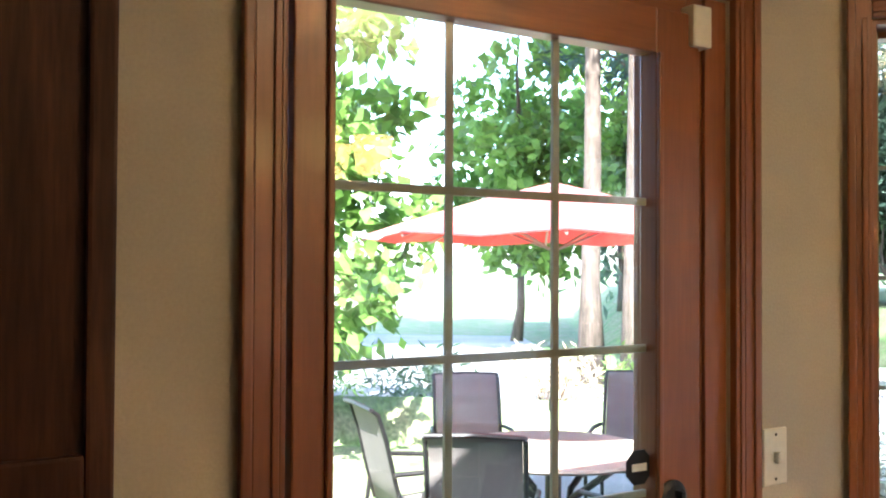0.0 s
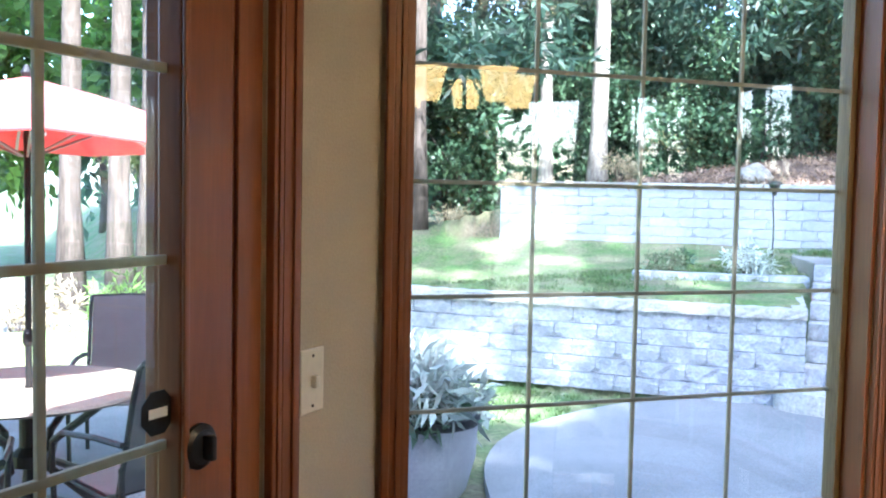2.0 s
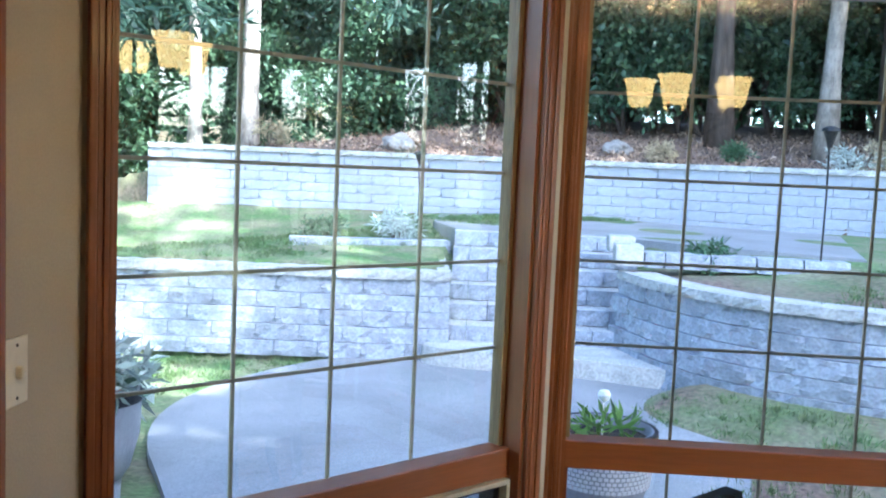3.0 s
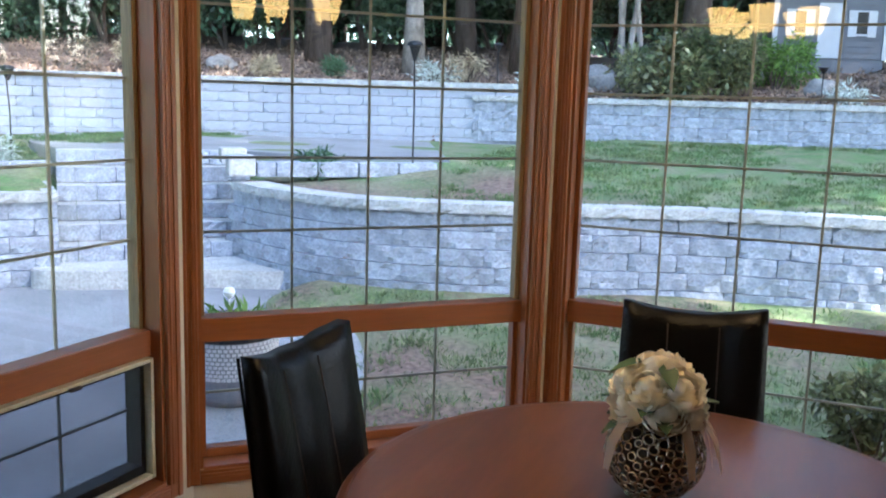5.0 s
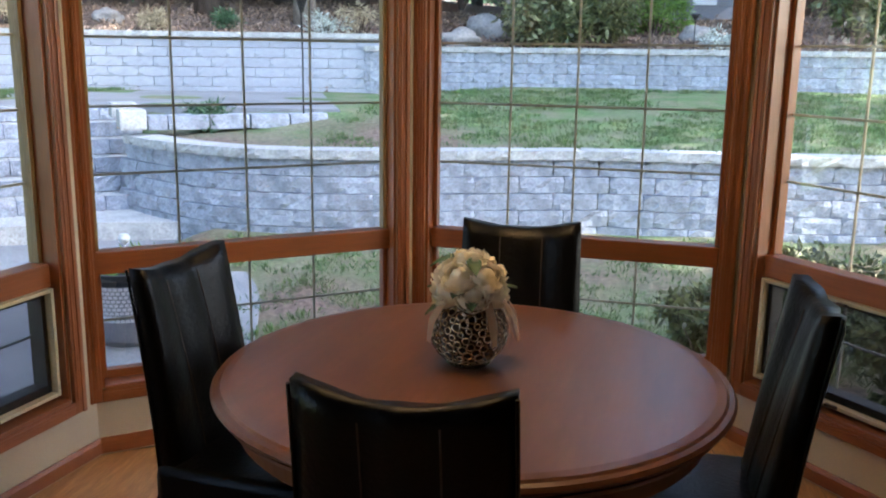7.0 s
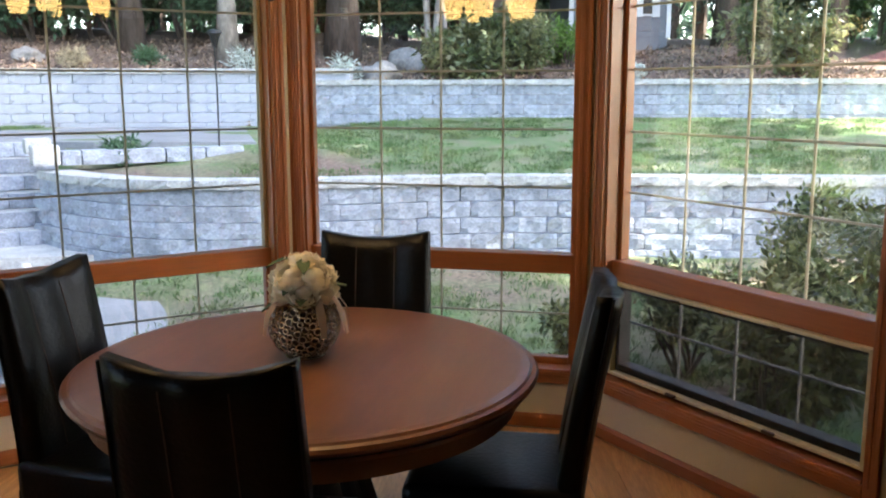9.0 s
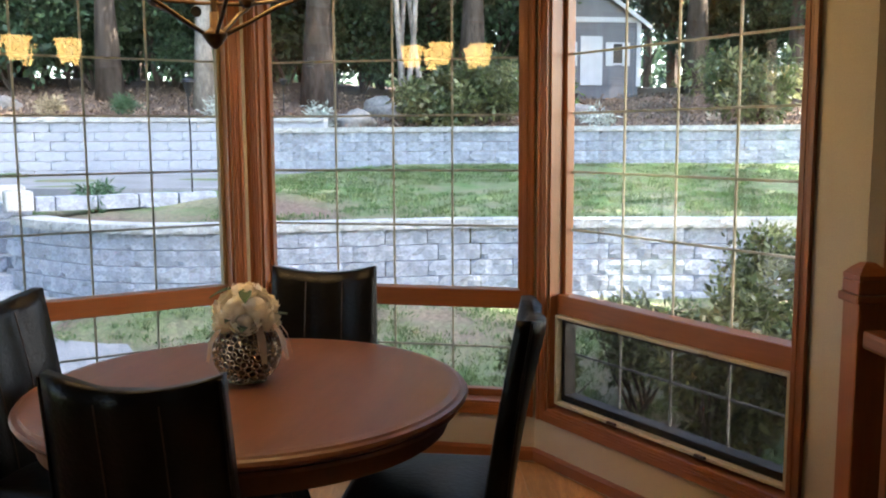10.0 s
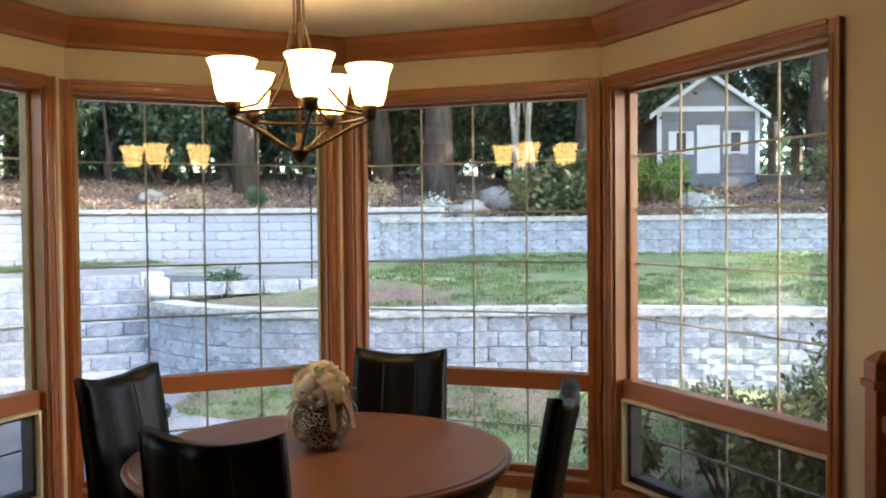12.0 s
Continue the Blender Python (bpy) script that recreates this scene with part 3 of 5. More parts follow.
# ---------------------------------------------------------------- garden ground
WALL_X = ((-14.0, 7.7), (-2.4, 7.42), (0.0, 7.32), (0.6, 7.18), (1.2, 6.98), (1.7, 6.84), (2.3, 6.70), (2.9, 6.65), (3.4, 6.74), (3.9, 6.97), (4.45, 7.32), (5.75, 6.30), (6.45, 5.62), (7.4, 4.80), (8.7, 3.68), (9.6, 2.9))
UPPER_X = ((-16.0, 13.3), (3.2, 13.1), (7.0, 12.4), (10.0, 10.9), (12.5, 8.6), (14.5, 5.6), (17.5, 2.8), (22.0, 0.5), (30.0, -4.0))


def along(table, y):
    return float(np.interp(y, [q[0] for q in table], [q[1] for q in table]))


def ground_z(x, y):
    xl, xu = along(WALL_X, y), along(UPPER_X, y)
    fade = min(1.0, max(0.0, (11.0 - y) / 2.5)) if y > 8.5 else 1.0
    low = FLOOR_DROP - 0.02 + 0.14 * min(1.0, max(0.0, (x - 3.5) / 3.5)) * min(1.0, max(0.0, (2.9 - y) / 0.9))
    low = max(low, FLOOR_DROP - 0.02 + 0.215 * min(1.0, max(0.0, (x - xl + 1.0) / 0.75)) * min(1.0, max(0.0, (3.9 - y) / 0.5))) if x > 4.5 else low
    left = min(1.0, max(0.0, (y - 3.0) / 2.0))
    f = min(1.0, max(0.0, (x - xl) / (xu - xl)))
    if y > 9.6:
        f = min(1.0, max(0.0, (x - 2.6) / (max(xu, 4.0) - 2.6)))
    mid = 0.60 + (0.42 - 0.18 * left) * f
    mid += (0.878 - mid) * min(1.0, max(0.0, (y - 1.4) / 1.3)) * min(1.0, max(0.0, (x - 8.25) / 0.7)) if y < 8.5 else 0.0
    mid = mid * fade + (1 - fade) * (-0.34 + 1.19 * f)
    up0 = 1.46 + 0.2 * left
    up = up0 + 0.13 * min(max(0.0, x - xu), 9.0) + 0.05 * max(0.0, x - xu - 9.0)
    far_end = min(1.0, max(0.0, (y - 12.6) / 1.6))
    up += (mid - up) * far_end
    lean_u = math.hypot(1, (along(UPPER_X, y + 0.3) - along(UPPER_X, y - 0.3)) / 0.6)
    lean_l = math.hypot(1, (along(WALL_X, y + 0.2) - along(WALL_X, y - 0.2)) / 0.4)
    if x > xu + 0.2 * lean_u:
        z = up
    elif x > xl + 0.17 * lean_l and y < 9.6:
        z = mid
        # the flight of steps cuts down through the bank here
        w, r = (x - 6.81) * 0.617 - (y - 5.1) * 0.787, (x - 6.81) * 0.787 + (y - 5.1) * 0.617
        if -0.86 < w < 1.2 and -0.3 < r < 2.2:
            z = -0.5 + 0.53 * max(0.0, r)
    elif y >= 9.6:
        z = mid
    else:
        z = low
    return z


def ground():
    xs = np.concatenate([np.linspace(-400, -14, 6), np.arange(-12, 4, 0.5), np.arange(4, 14, 0.14), np.arange(14, 34, 0.5), np.linspace(36, 500, 6)])
    ys = np.concatenate([np.linspace(-400, -22, 6), np.arange(-20, -4, 0.6), np.arange(-4, 15, 0.16), np.arange(15, 30, 0.5), np.linspace(32, 500, 6)])
    g = np.random.default_rng(4)
    verts, tone = [], []
    for y in ys:
        for x in xs:
            far_off = max(abs(x), abs(y)) > 35
            z = ground_z(x, y) + (0.0 if far_off else float(noise.noise(Vector((x * 0.9, y * 0.9, 0)))) * 0.03)
            verts.append((x, y, z))
            xu, xl = along(UPPER_X, y), along(WALL_X, y)
            n1 = float(noise.noise(Vector((x * 0.55, y * 0.55, 3.0)))) + 0.5 * float(noise.noise(Vector((x * 2.1, y * 2.1, 1.0))))
            t = 0.0
            if x > xu:
                t = min(1.0, max(0.0, (14.5 - y) / 2.0))
            elif x > xl + 0.15:
                t = min(1.0, max(0.0, (1.6 - (x - xl)) * 0.5 + n1 * 0.9 + (0.35 if y > 1.2 else 0.0))) if y < 5.5 else max(0.0, n1 * 0.4)
            elif x > 1:
                t = min(1.0, max(0.0, n1 * 1.2 + 0.25 + (0.5 if y > 0.8 else 0.1))) if y < 3.6 else max(0.0, n1 * 0.5)
            tone.append(t)
    w, h = len(xs), len(ys)
    faces = [(j * w + i, j * w + i + 1, (j + 1) * w + i + 1, (j + 1) * w + i) for j in range(h - 1) for i in range(w - 1)]
    me = bpy.data.meshes.new("ground")
    me.from_pydata(verts, [], faces)
    at = me.attributes.new("mulch", "FLOAT", "POINT")
    at.data.foreach_set("value", tone)
    for q in me.polygons:
        q.use_smooth = True
    me.materials.append(GROUND)
    return tagged(new("ground", me), "lawn with bare patches and bark mulch banks", "ground", kind="structure")


ground()


def slab(name, plan, z0, z1, material, label, category="patio"):
    bm = prism(bmesh.new(), plan, z0, z1)
    bmesh.ops.bevel(bm, geom=[e for e in bm.edges if abs(e.verts[0].co.z - z1) < 1e-5 and abs(e.verts[1].co.z - z1) < 1e-5], offset=0.012, segments=2, affect="EDGES")
    return tagged(part(name, bm, material), label, category, kind="structure")


def rounded(points, n=6):
    """Smooths a closed outline by Chaikin cutting."""
    for _ in range(3):
        out = []
        for i, a in enumerate(points):
            b = points[(i + 1) % len(points)]
            out += [(0.75 * a[0] + 0.25 * b[0], 0.75 * a[1] + 0.25 * b[1]), (0.25 * a[0] + 0.75 * b[0], 0.25 * a[1] + 0.75 * b[1])]
        points = out
    return points


slab("patio", rounded([(2.4, 4.2), (3.2, 5.9), (4.6, 6.5), (6.0, 6.5), (6.6, 5.7), (7.6, 4.9), (7.3, 4.15), (6.5, 3.25), (5.6, 2.5), (4.2, 2.0), (3.2, 1.8), (1.6, 2.8)]), -0.42, -0.235, CONCRETE, "smooth grey concrete patio with a curved edge")
slab("patio_terrace", [(-0.9, 2.6), (0.4, 2.9), (1.6, 3.4), (2.7, 5.2), (3.0, 6.4), (2.4, 9.0), (1.6, 13.5), (0.4, 24.0), (-9.0, 24.0), (-9.0, 11.5), (-1.4, 10.5), (0.0, 8.4), (0.12, 4.4)], -0.42, -0.24, CONCRETE, "sunlit pale concrete terrace by the garden door")
slab("upper_path", [(8.9, 2.8), (10.5, 3.4), (12.95, 4.25), (12.3, 7.0), (11.2, 9.3), (10.1, 9.1), (8.7, 8.0), (7.85, 6.93), (8.84, 5.67), (8.65, 4.6)], 0.5, 0.885, CONCRETE, "pale concrete path above the steps")


# ---------------------------------------------------------------- block walls and steps
def block_mesh(seed, length, depth, height, rough=0.015):
    """One split-face block: rough front, square sides."""
    bm = bmesh.new()
    g = random.Random(seed)
    nx, nz = 6, 3
    hl = length / 2 - 0.004
    front = [[bm.verts.new((-hl + 2 * hl * i / nx, -depth / 2 - (g.uniform(0, rough) if 0 < i < nx or 0 < j < nz else -0.013), height * (j / nz) * 0.955 + 0.002)) for i in range(nx + 1)] for j in range(nz + 1)]
    back = [bm.verts.new(v) for v in ((-hl, depth / 2, 0.002), (hl, depth / 2, 0.002), (hl, depth / 2, height * 0.955), (-hl, depth / 2, height * 0.955))]
    for j in range(nz):
        for i in range(nx):
            bm.faces.new((front[j][i], front[j][i + 1], front[j + 1][i + 1], front[j + 1][i]))
    bm.faces.new([front[nz][i] for i in range(nx + 1)] + [back[2], back[3]])
    bm.faces.new([front[j][nx] for j in range(nz + 1)][::-1] + [back[1], back[2]][::1])
    bm.faces.new([front[j][0] for j in range(nz + 1)] + [back[3], back[0]])
    return mesh_of("block", bm, BLOCK)


BLOCKS = [block_mesh(i, 0.4075, 0.26, 0.1505, 0.016) for i in range(6)]
CAPS = [block_mesh(20 + i, 0.378, 0.33, 0.085, 0.012) for i in range(4)]
STEPS = [block_mesh(40 + i, 0.40, 0.36, 0.16) for i in range(3)]
PALES = [block_mesh(60 + i, 0.452, 0.26, 0.1505, 0.008) for i in range(4)]
for me in CAPS:
    me.materials[0] = BLOCKT
for me in PALES:
    me.materials[0] = PALEBLOCK
# top faces of the step blocks take the paler cap material
for me in STEPS:
    me.materials.append(BLOCKT)
    for q in me.polygons:
        if q.normal.z > 0.8:
            q.material_index = 1


def resample(line, step):
    """Even chords along a line: the start and heading of each piece."""
    pts = np.array(line, float)
    run = np.concatenate([[0], np.cumsum(np.hypot(*np.diff(pts, axis=0).T))])
    cuts = np.arange(0, run[-1], step)
    ends_at = np.stack([np.interp(np.append(cuts, run[-1]), run, pts[:, i]) for i in (0, 1)], 1)
    out, last = [], Vector((*pts[-1], 0))
    for i in range(len(cuts)):
        a, b = Vector((*ends_at[i], 0)), Vector((*ends_at[i + 1], 0))
        if i == len(cuts) - 1 and i:
            b = a + out[-1][1] * step
        out.append((a, (b - a).normalized(), (last - a).length / step if i == len(cuts) - 1 else 1.0))
    return out


def course(thing, line, step, z, meshes, name, shift, back, jitter=0.006):
    if shift:
        a, b = Vector(line[0]), Vector(line[1])
        line = [tuple(a + (b - a).normalized() * step / 2)] + list(line[1:])
    pieces = resample(line, step)
    if shift:
        pieces.insert(0, (a.to_3d(), (b - a).normalized().to_3d(), 0.5))
    for q, t, full in pieces:
        if full < 0.15:
            continue
        x = -t
        y = Vector((t.y, -t.x, 0))
        c = q - x * step * full / 2 + y * (back + random.uniform(-jitter, jitter))
        ob = new(name, random.choice(meshes))
        ob.parent = thing
        ob.matrix_local = Matrix(((x.x * full, y.x, 0, c.x), (x.y * full, y.y, 0, c.y), (0, 0, 1, z), (0, 0, 0, 1)))


def block_wall(name, line, z0, courses, label, batter=0.012, cap=True, meshes=None, step=0.405, rise=0.15):
    th = tagged(empty(name), label, "retaining wall", kind="structure")
    for i in range(courses):
        course(th, line, step, z0 + rise * i, meshes or BLOCKS, "block", i % 2, 0.13 + batter * i, 0.006 if not meshes else 0.002)
    if cap:
        course(th, line, 0.365, z0 + rise * courses, CAPS, "cap_block", 0, 0.13 + batter * courses - 0.02, 0.003)
    return th


random.seed(7)
curve = [(along(WALL_X, y), y) for y in np.arange(-5.0, 4.46, 0.15)]
right_end = curve[-1]
curve += [(right_end[0] + 0.787 * s, right_end[1] + 0.617 * s) for s in (0.35,)]
block_wall("retaining_wall_lower", curve, -0.315, 6, "curved grey split-face block retaining wall with pale caps")
left_line = [(6.34, 5.72)] + [(along(WALL_X, y), y) for y in np.arange(5.85, 9.6, 0.2)]
block_wall("retaining_wall_left", left_line, -0.235, 5, "grey split-face block retaining wall beside the steps")
block_wall("retaining_wall_return", [(7.40, 6.69), (6.37, 5.75)], -0.235, 5, "short grey block wall along the steps")
block_wall("retaining_wall_upper", [(along(UPPER_X, y), y) for y in np.arange(-6.0, 3.7, 0.4)], 0.92, 4, "upper grey block retaining wall behind the lawn", 0.008)
block_wall("retaining_wall_tall", [(along(UPPER_X, y) + 0.05, y) for y in np.arange(2.6, 13.3, 0.35)], 0.80, 6, "tall pale grey block retaining wall above the path", 0.006, True, PALES, 0.45, 0.15)
block_wall("planter_edge", [(8.62, 2.85), (8.2, 3.55), (7.62, 4.42)], 0.71, 1, "low single-course block edging of a planting bed", cap=False, step=0.418)
block_wall("planter_edge_left", [(7.75, 6.9), (7.0, 7.45), (6.35, 8.05)], 0.60, 1, "low block edging of a planting bed by the lawn", cap=False)


def steps():
    th = tagged(empty("garden_steps"), "seven grey block steps up the bank", "steps", kind="structure")
    for i in range(7):
        r = -0.10 + 0.29 * i
        c = Vector((6.81 + 0.787 * r, 5.1 + 0.617 * r))
        a, b = c + Vector((0.617, -0.787)) * 1.18, c - Vector((0.617, -0.787)) * (0.80 if i else 1.0)
        course(th, [tuple(a), tuple(b)], 0.40, -0.235 + 0.16 * i, STEPS, "step_block", i % 2, 0.18, 0.004)


steps()
slab("landing_step", rounded([(6.0, 5.85), (6.3, 5.2), (6.75, 4.5), (6.9, 3.75), (7.25, 3.6), (7.7, 4.3), (7.0, 5.3), (6.4, 5.95)]), -0.30, -0.066, BLOCKT, "wide pale curved bottom step", "step")
bm = boxed(-0.16, 0.16, -0.13, 0.13, 0, 0.20, bevel=0.02)
tagged(part("corner_block", bm, BLOCKT), "pale loose corner block on the planting bed", "block").matrix_world = pose(7.62, 4.60, 0.72, 0, 0, 35)
tagged(part("corner_block", boxed(-0.16, 0.16, -0.13, 0.13, 0, 0.16, bevel=0.02), BLOCKT), "pale corner block at the top of the steps", "block").matrix_world = pose(8.1, 4.95, 0.80, 0, 0, 35)


# ---------------------------------------------------------------- trees and shrubs
def limb(bm, start, way, length, r, rnd, seg=6):
    pts, q, d = [start], Vector(start), Vector(way).normalized()
    for _ in range(4):
        d = (d + Vector((rnd.uniform(-0.25, 0.25), rnd.uniform(-0.25, 0.25), rnd.uniform(-0.05, 0.2)))).normalized()
        q = q + d * length / 4
        pts.append(q.copy())
    tube(pts, [r, r * 0.8, r * 0.55, r * 0.35, r * 0.12], seg, bm)
    return pts[-1]


def tree(name, x, y, height, r, bark, crown_mesh, label, lean=(0, 0), limbs=10, low=0.35, seed=1, stems=1):
    rnd = random.Random(seed)
    z = ground_z(x, y) - 0.05
    th = tagged(empty(name, pose(x, y, z)), label, "tree")
    bm = bmesh.new()
    for s in range(stems):
        ox, oy = (rnd.uniform(-0.25, 0.25), rnd.uniform(-0.25, 0.25)) if stems > 1 else (0, 0)
        lx, ly = (lean[0] + rnd.uniform(-0.12, 0.12), lean[1] + rnd.uniform(-0.12, 0.12)) if stems > 1 else lean
        pts, rad = [], []
        for i in range(9):
            f = i / 8
            pts.append((ox + lx * height * f + rnd.uniform(-0.04, 0.04), oy + ly * height * f + rnd.uniform(-0.04, 0.04), height * f))
            rad.append(r * ((1.0 + 0.5 * max(0, 0.1 - f) * 10) * (1 - 0.75 * f)))
        tube(pts, rad, 12, bm)
        for i in range(limbs):
            f = low + (0.95 - low) * (i + rnd.random()) / limbs
            a = rnd.uniform(0, 6.28)
            b = Vector(pts[min(7, int(f * 8))]).lerp(Vector(pts[min(8, int(f * 8) + 1)]), f * 8 % 1)
            limb(bm, b, (math.cos(a), math.sin(a), 0.25), height * 0.16 * (1.3 - f), r * 0.28 * (1.15 - f), rnd)
    part("trunk", bm, bark, th, smooth=True)
    if crown_mesh:
        c = new("crown", crown_mesh)
        c.parent = th
        c.rotation_euler = (0, 0, rnd.uniform(0, 6.28))
    return th


def clumps(n, rx, ry, rz, cz, rmin, rmax, seed):
    g = np.random.default_rng(seed)
    d = g.normal(size=(n, 3))
    d /= np.linalg.norm(d, axis=1, keepdims=True)
    c = d * (g.random((n, 1)) ** 0.45) * np.array([rx, ry, rz])
    c[:, 2] += cz
    return c, rmin + (rmax - rmin) * g.random(n)


def fir_crown(seed, z0, z1, r):
    g = np.random.default_rng(seed)
    c, rr = [], []
    for i in range(150):
        f = (i + g.random()) / 150
        a, rad = g.uniform(0, 6.28), r * (1 - 0.8 * f) * g.uniform(0.25, 1.0)
        c.append((math.cos(a) * rad, math.sin(a) * rad, z0 + (z1 - z0) * f - 0.25 * rad))
        rr.append((0.75, 0.75, 0.28))
    return leaves("fir_crown", CONIFER, c, rr, 9500, 0.30, seed, 0.22, 0.5, 0.1)


CR_TALL = leaves("tall_crown", FOLIAGE, *clumps(46, 3.6, 3.6, 3.6, 10.8, 0.6, 1.4, 3), 26000, 0.23, 3, 0.6, 0.2, 0.2)
# sparse crown for the unseen shade trees, so that sun dapples the garden
CR_AIRY = leaves("airy_crown", FOLIAGE, *clumps(44, 3.7, 3.7, 3.9, 10.6, 0.45, 0.95, 8), 2700, 0.33, 8, 0.6, 0.2, 0.2)
CR_FIR = [fir_crown(5, 5.0, 17.0, 3.2), fir_crown(6, 3.2, 16.0, 3.4)]
CR_BUSH = [leaves("thicket_crown", FOLIAGE, *clumps(26, 1.9, 1.9, 1.9, 2.3, 0.4, 0.9, 11 + i), 9500, 0.15, 30 + i, 0.5, 0.2, 0.3) for i in range(3)]
CR_DARK = [leaves("fir_thicket", CONIFER, *clumps(24, 1.6, 1.6, 2.6, 3.0, 0.5, 0.9, 51 + i), 7000, 0.22, 60 + i, 0.25, 0.4, 0.2) for i in range(2)]
CR_BRIGHT = leaves("bright_crown", FOLIAGE2, *clumps(34, 1.25, 1.25, 2.1, 2.9, 0.25, 0.55, 71), 3600, 0.19, 71, 0.62, 0.3, 0.25)

# the trees that stand out, and unseen ones added for their shade
tree("birch_tree", 15.1, 5.2, 12, 0.15, PALEBARK, None, "slim pale-barked tree trunk on the mulch bank", (0.01, 0.0), 6, 0.5, 3)
tree("birch_tree", 9.54, 14.48, 13, 0.13, PALEBARK, None, "sunlit pale tree trunk beyond the lawn", (0.0, 0.0), 7, 0.5, 4)
tree("fir_tree", 10.46, 14.12, 15, 0.18, PALEBARK, CR_FIR[0], "tall fir with a sunlit trunk beyond the lawn", (0.012, 0.0), 8, 0.35, 5)
for i, (x, y, r) in enumerate(((16.2, 7.5, 0.34), (17.0, 3.5, 0.46), (18.6, 5.2, 0.3), (17.6, 0.45, 0.40), (20.5, -4.6, 0.4), (21.5, 1.6, 0.36), (17.5, 10.6, 0.33), (15.0, 13.4, 0.3), (13.2, 16.6, 0.34), (19.5, -6.6, 0.36), (7.6, 17.2, 0.3), (6.9, 14.4, 0.24), (5.4, 17.5, 0.33), (22.5, 7.0, 0.38), (3.4, 16.6, 0.3), (17.8, -8.0, 0.4))):
    tree("fir_tree", x, y, 17, r * 0.58, BARK, CR_FIR[i % 2], "tall dark-barked fir in the woodland edge", (random.uniform(-0.01, 0.01), random.uniform(-0.01, 0.01)), 9, 0.22, 20 + i)
for x, y, s in ((1.35, 14.4, 1), (1.95, 14.0, 2), (2.7, 15.9, 3)):
    tree("woodland_tree", x, y, 14, 0.17, BARK, CR_TALL, "large tree beyond the sunny terrace", (0.0, 0.0), 8, 0.4, 40 + s)
# two trees out of view, added to throw shade across the garden
tree("woodland_tree", -3.9, 10.6, 14, 0.2, BARK, CR_TALL, "unseen tall leafy tree added for shade beside the terrace", (0.0, 0.0), 8, 0.5, 48).scale = (1.35, 1.35, 1.35)
tree("woodland_tree", -6.6, 12.4, 14, 0.2, BARK, CR_TALL, "unseen tall leafy tree added for shade behind the terrace", (0.0, 0.0), 8, 0.5, 44)
# row of trees out of view, added between sun and garden for dappled shade
for i, (x, y, k) in enumerate(((6.8, -14.0, 1.75), (9.6, -11.4, 1.05), (15.0, -11.2, 1.0), (9.4, -14.8, 1.6), (14.6, -14.4, 1.6), (19.2, -15.0, 1.5), (8.2, -19.0, 2.3))):
    tree("woodland_tree", x, y, 14, 0.24, BARK, CR_AIRY, "unseen tall leafy tree added to dapple the garden with shade", (0.0, 0.0), 8, 0.4, 70 + i).scale = (k, k, k)
# dense tree out of view, added to keep direct sun out of window 4
tree("woodland_tree", 2.9, -10.5, 14, 0.24, BARK, CR_TALL, "unseen tall leafy tree added to keep sun off the bay window", (0.0, 0.0), 8, 0.4, 90)
tree("young_maple", -2.0, 8.4, 4.6, 0.07, BARK, CR_BRIGHT, "young maple with bright green leaves by the terrace", (0.0, 0.0), 8, 0.25, 49)
for x, y, s in ((-6.4, 19.0, 1.5), (0.3, 22.5, 1.7), (3.4, 27.0, 1.8)):
    th = tree("sunlit_maple", x, y, 4.6, 0.07, BARK, CR_BRIGHT, "sunlit light green maple behind the terrace", (0.0, 0.0), 8, 0.25, int(50 + s * 10))
    th.scale = (s, s, s)
tree("multi_stem_tree", 15.4, 1.5, 6.5, 0.055, PALEBARK, None, "bare pale multi-stemmed ornamental tree", (0.0, 0.0), 9, 0.3, 60, 5)

# thicket under the trees, bush by bush
rnd = random.Random(9)
spots = []
for i in range(66):
    a = radians(16 + 118 * i / 65 + rnd.uniform(-1.5, 1.5))
    d = rnd.uniform(20.5, 25.5) if a > radians(36) else rnd.uniform(18.5, 23)
    spots.append((math.sin(a) * d, math.cos(a) * d))
for i in range(18):
    a, d = radians(30 + 50 * i / 17 + rnd.uniform(-1, 1)), rnd.uniform(19.5, 21.5)
    spots.append((math.sin(a) * d, math.cos(a) * d))
for i, (x, y) in enumerate(spots):
    if 17.0 < x < 22.5 and -5.2 < y < 0.2 and i % 3:
        continue
    me = CR_BUSH[i % 3] if i % 3 else CR_DARK[i % 2]
    th = tagged(empty("woodland_bush", pose(x, y, ground_z(x, y) - 0.1, 0, 0, rnd.uniform(0, 360))), "dense dark green woodland bush", "bush", "woodland thicket")
    s = rnd.uniform(0.7, 1.15)
    th.scale = (s, s, s * rnd.uniform(0.9, 1.25))
    c = new("crown", me)
    c.parent = th
    bm = bmesh.new()
    for j in range(4):
        limb(bm, (0, 0, 0), (rnd.uniform(-0.5, 0.5), rnd.uniform(-0.5, 0.5), 1), 2.6, 0.05, rnd)
    part("stem", bm, BARK, th)

# far woods behind everything, out of reach
g = np.random.default_rng(77)
fc, fr = [], []
for i in range(260):
    a = radians(8 + 152 * g.random())
    d = 29 + 9 * g.random()
    fc.append((math.sin(a) * d, math.cos(a) * d, 2.6 + 13 * g.random() ** 1.9))
    fr.append((1.7, 1.7, 1.5))
for i in range(150):
    a = radians(4 + 160 * (i + g.random()) / 150)
    d = 27 + 5 * g.random()
    fc.append((math.sin(a) * d, math.cos(a) * d, 1.2 + 2.2 * g.random()))
    fr.append((1.4, 1.4, 1.3))
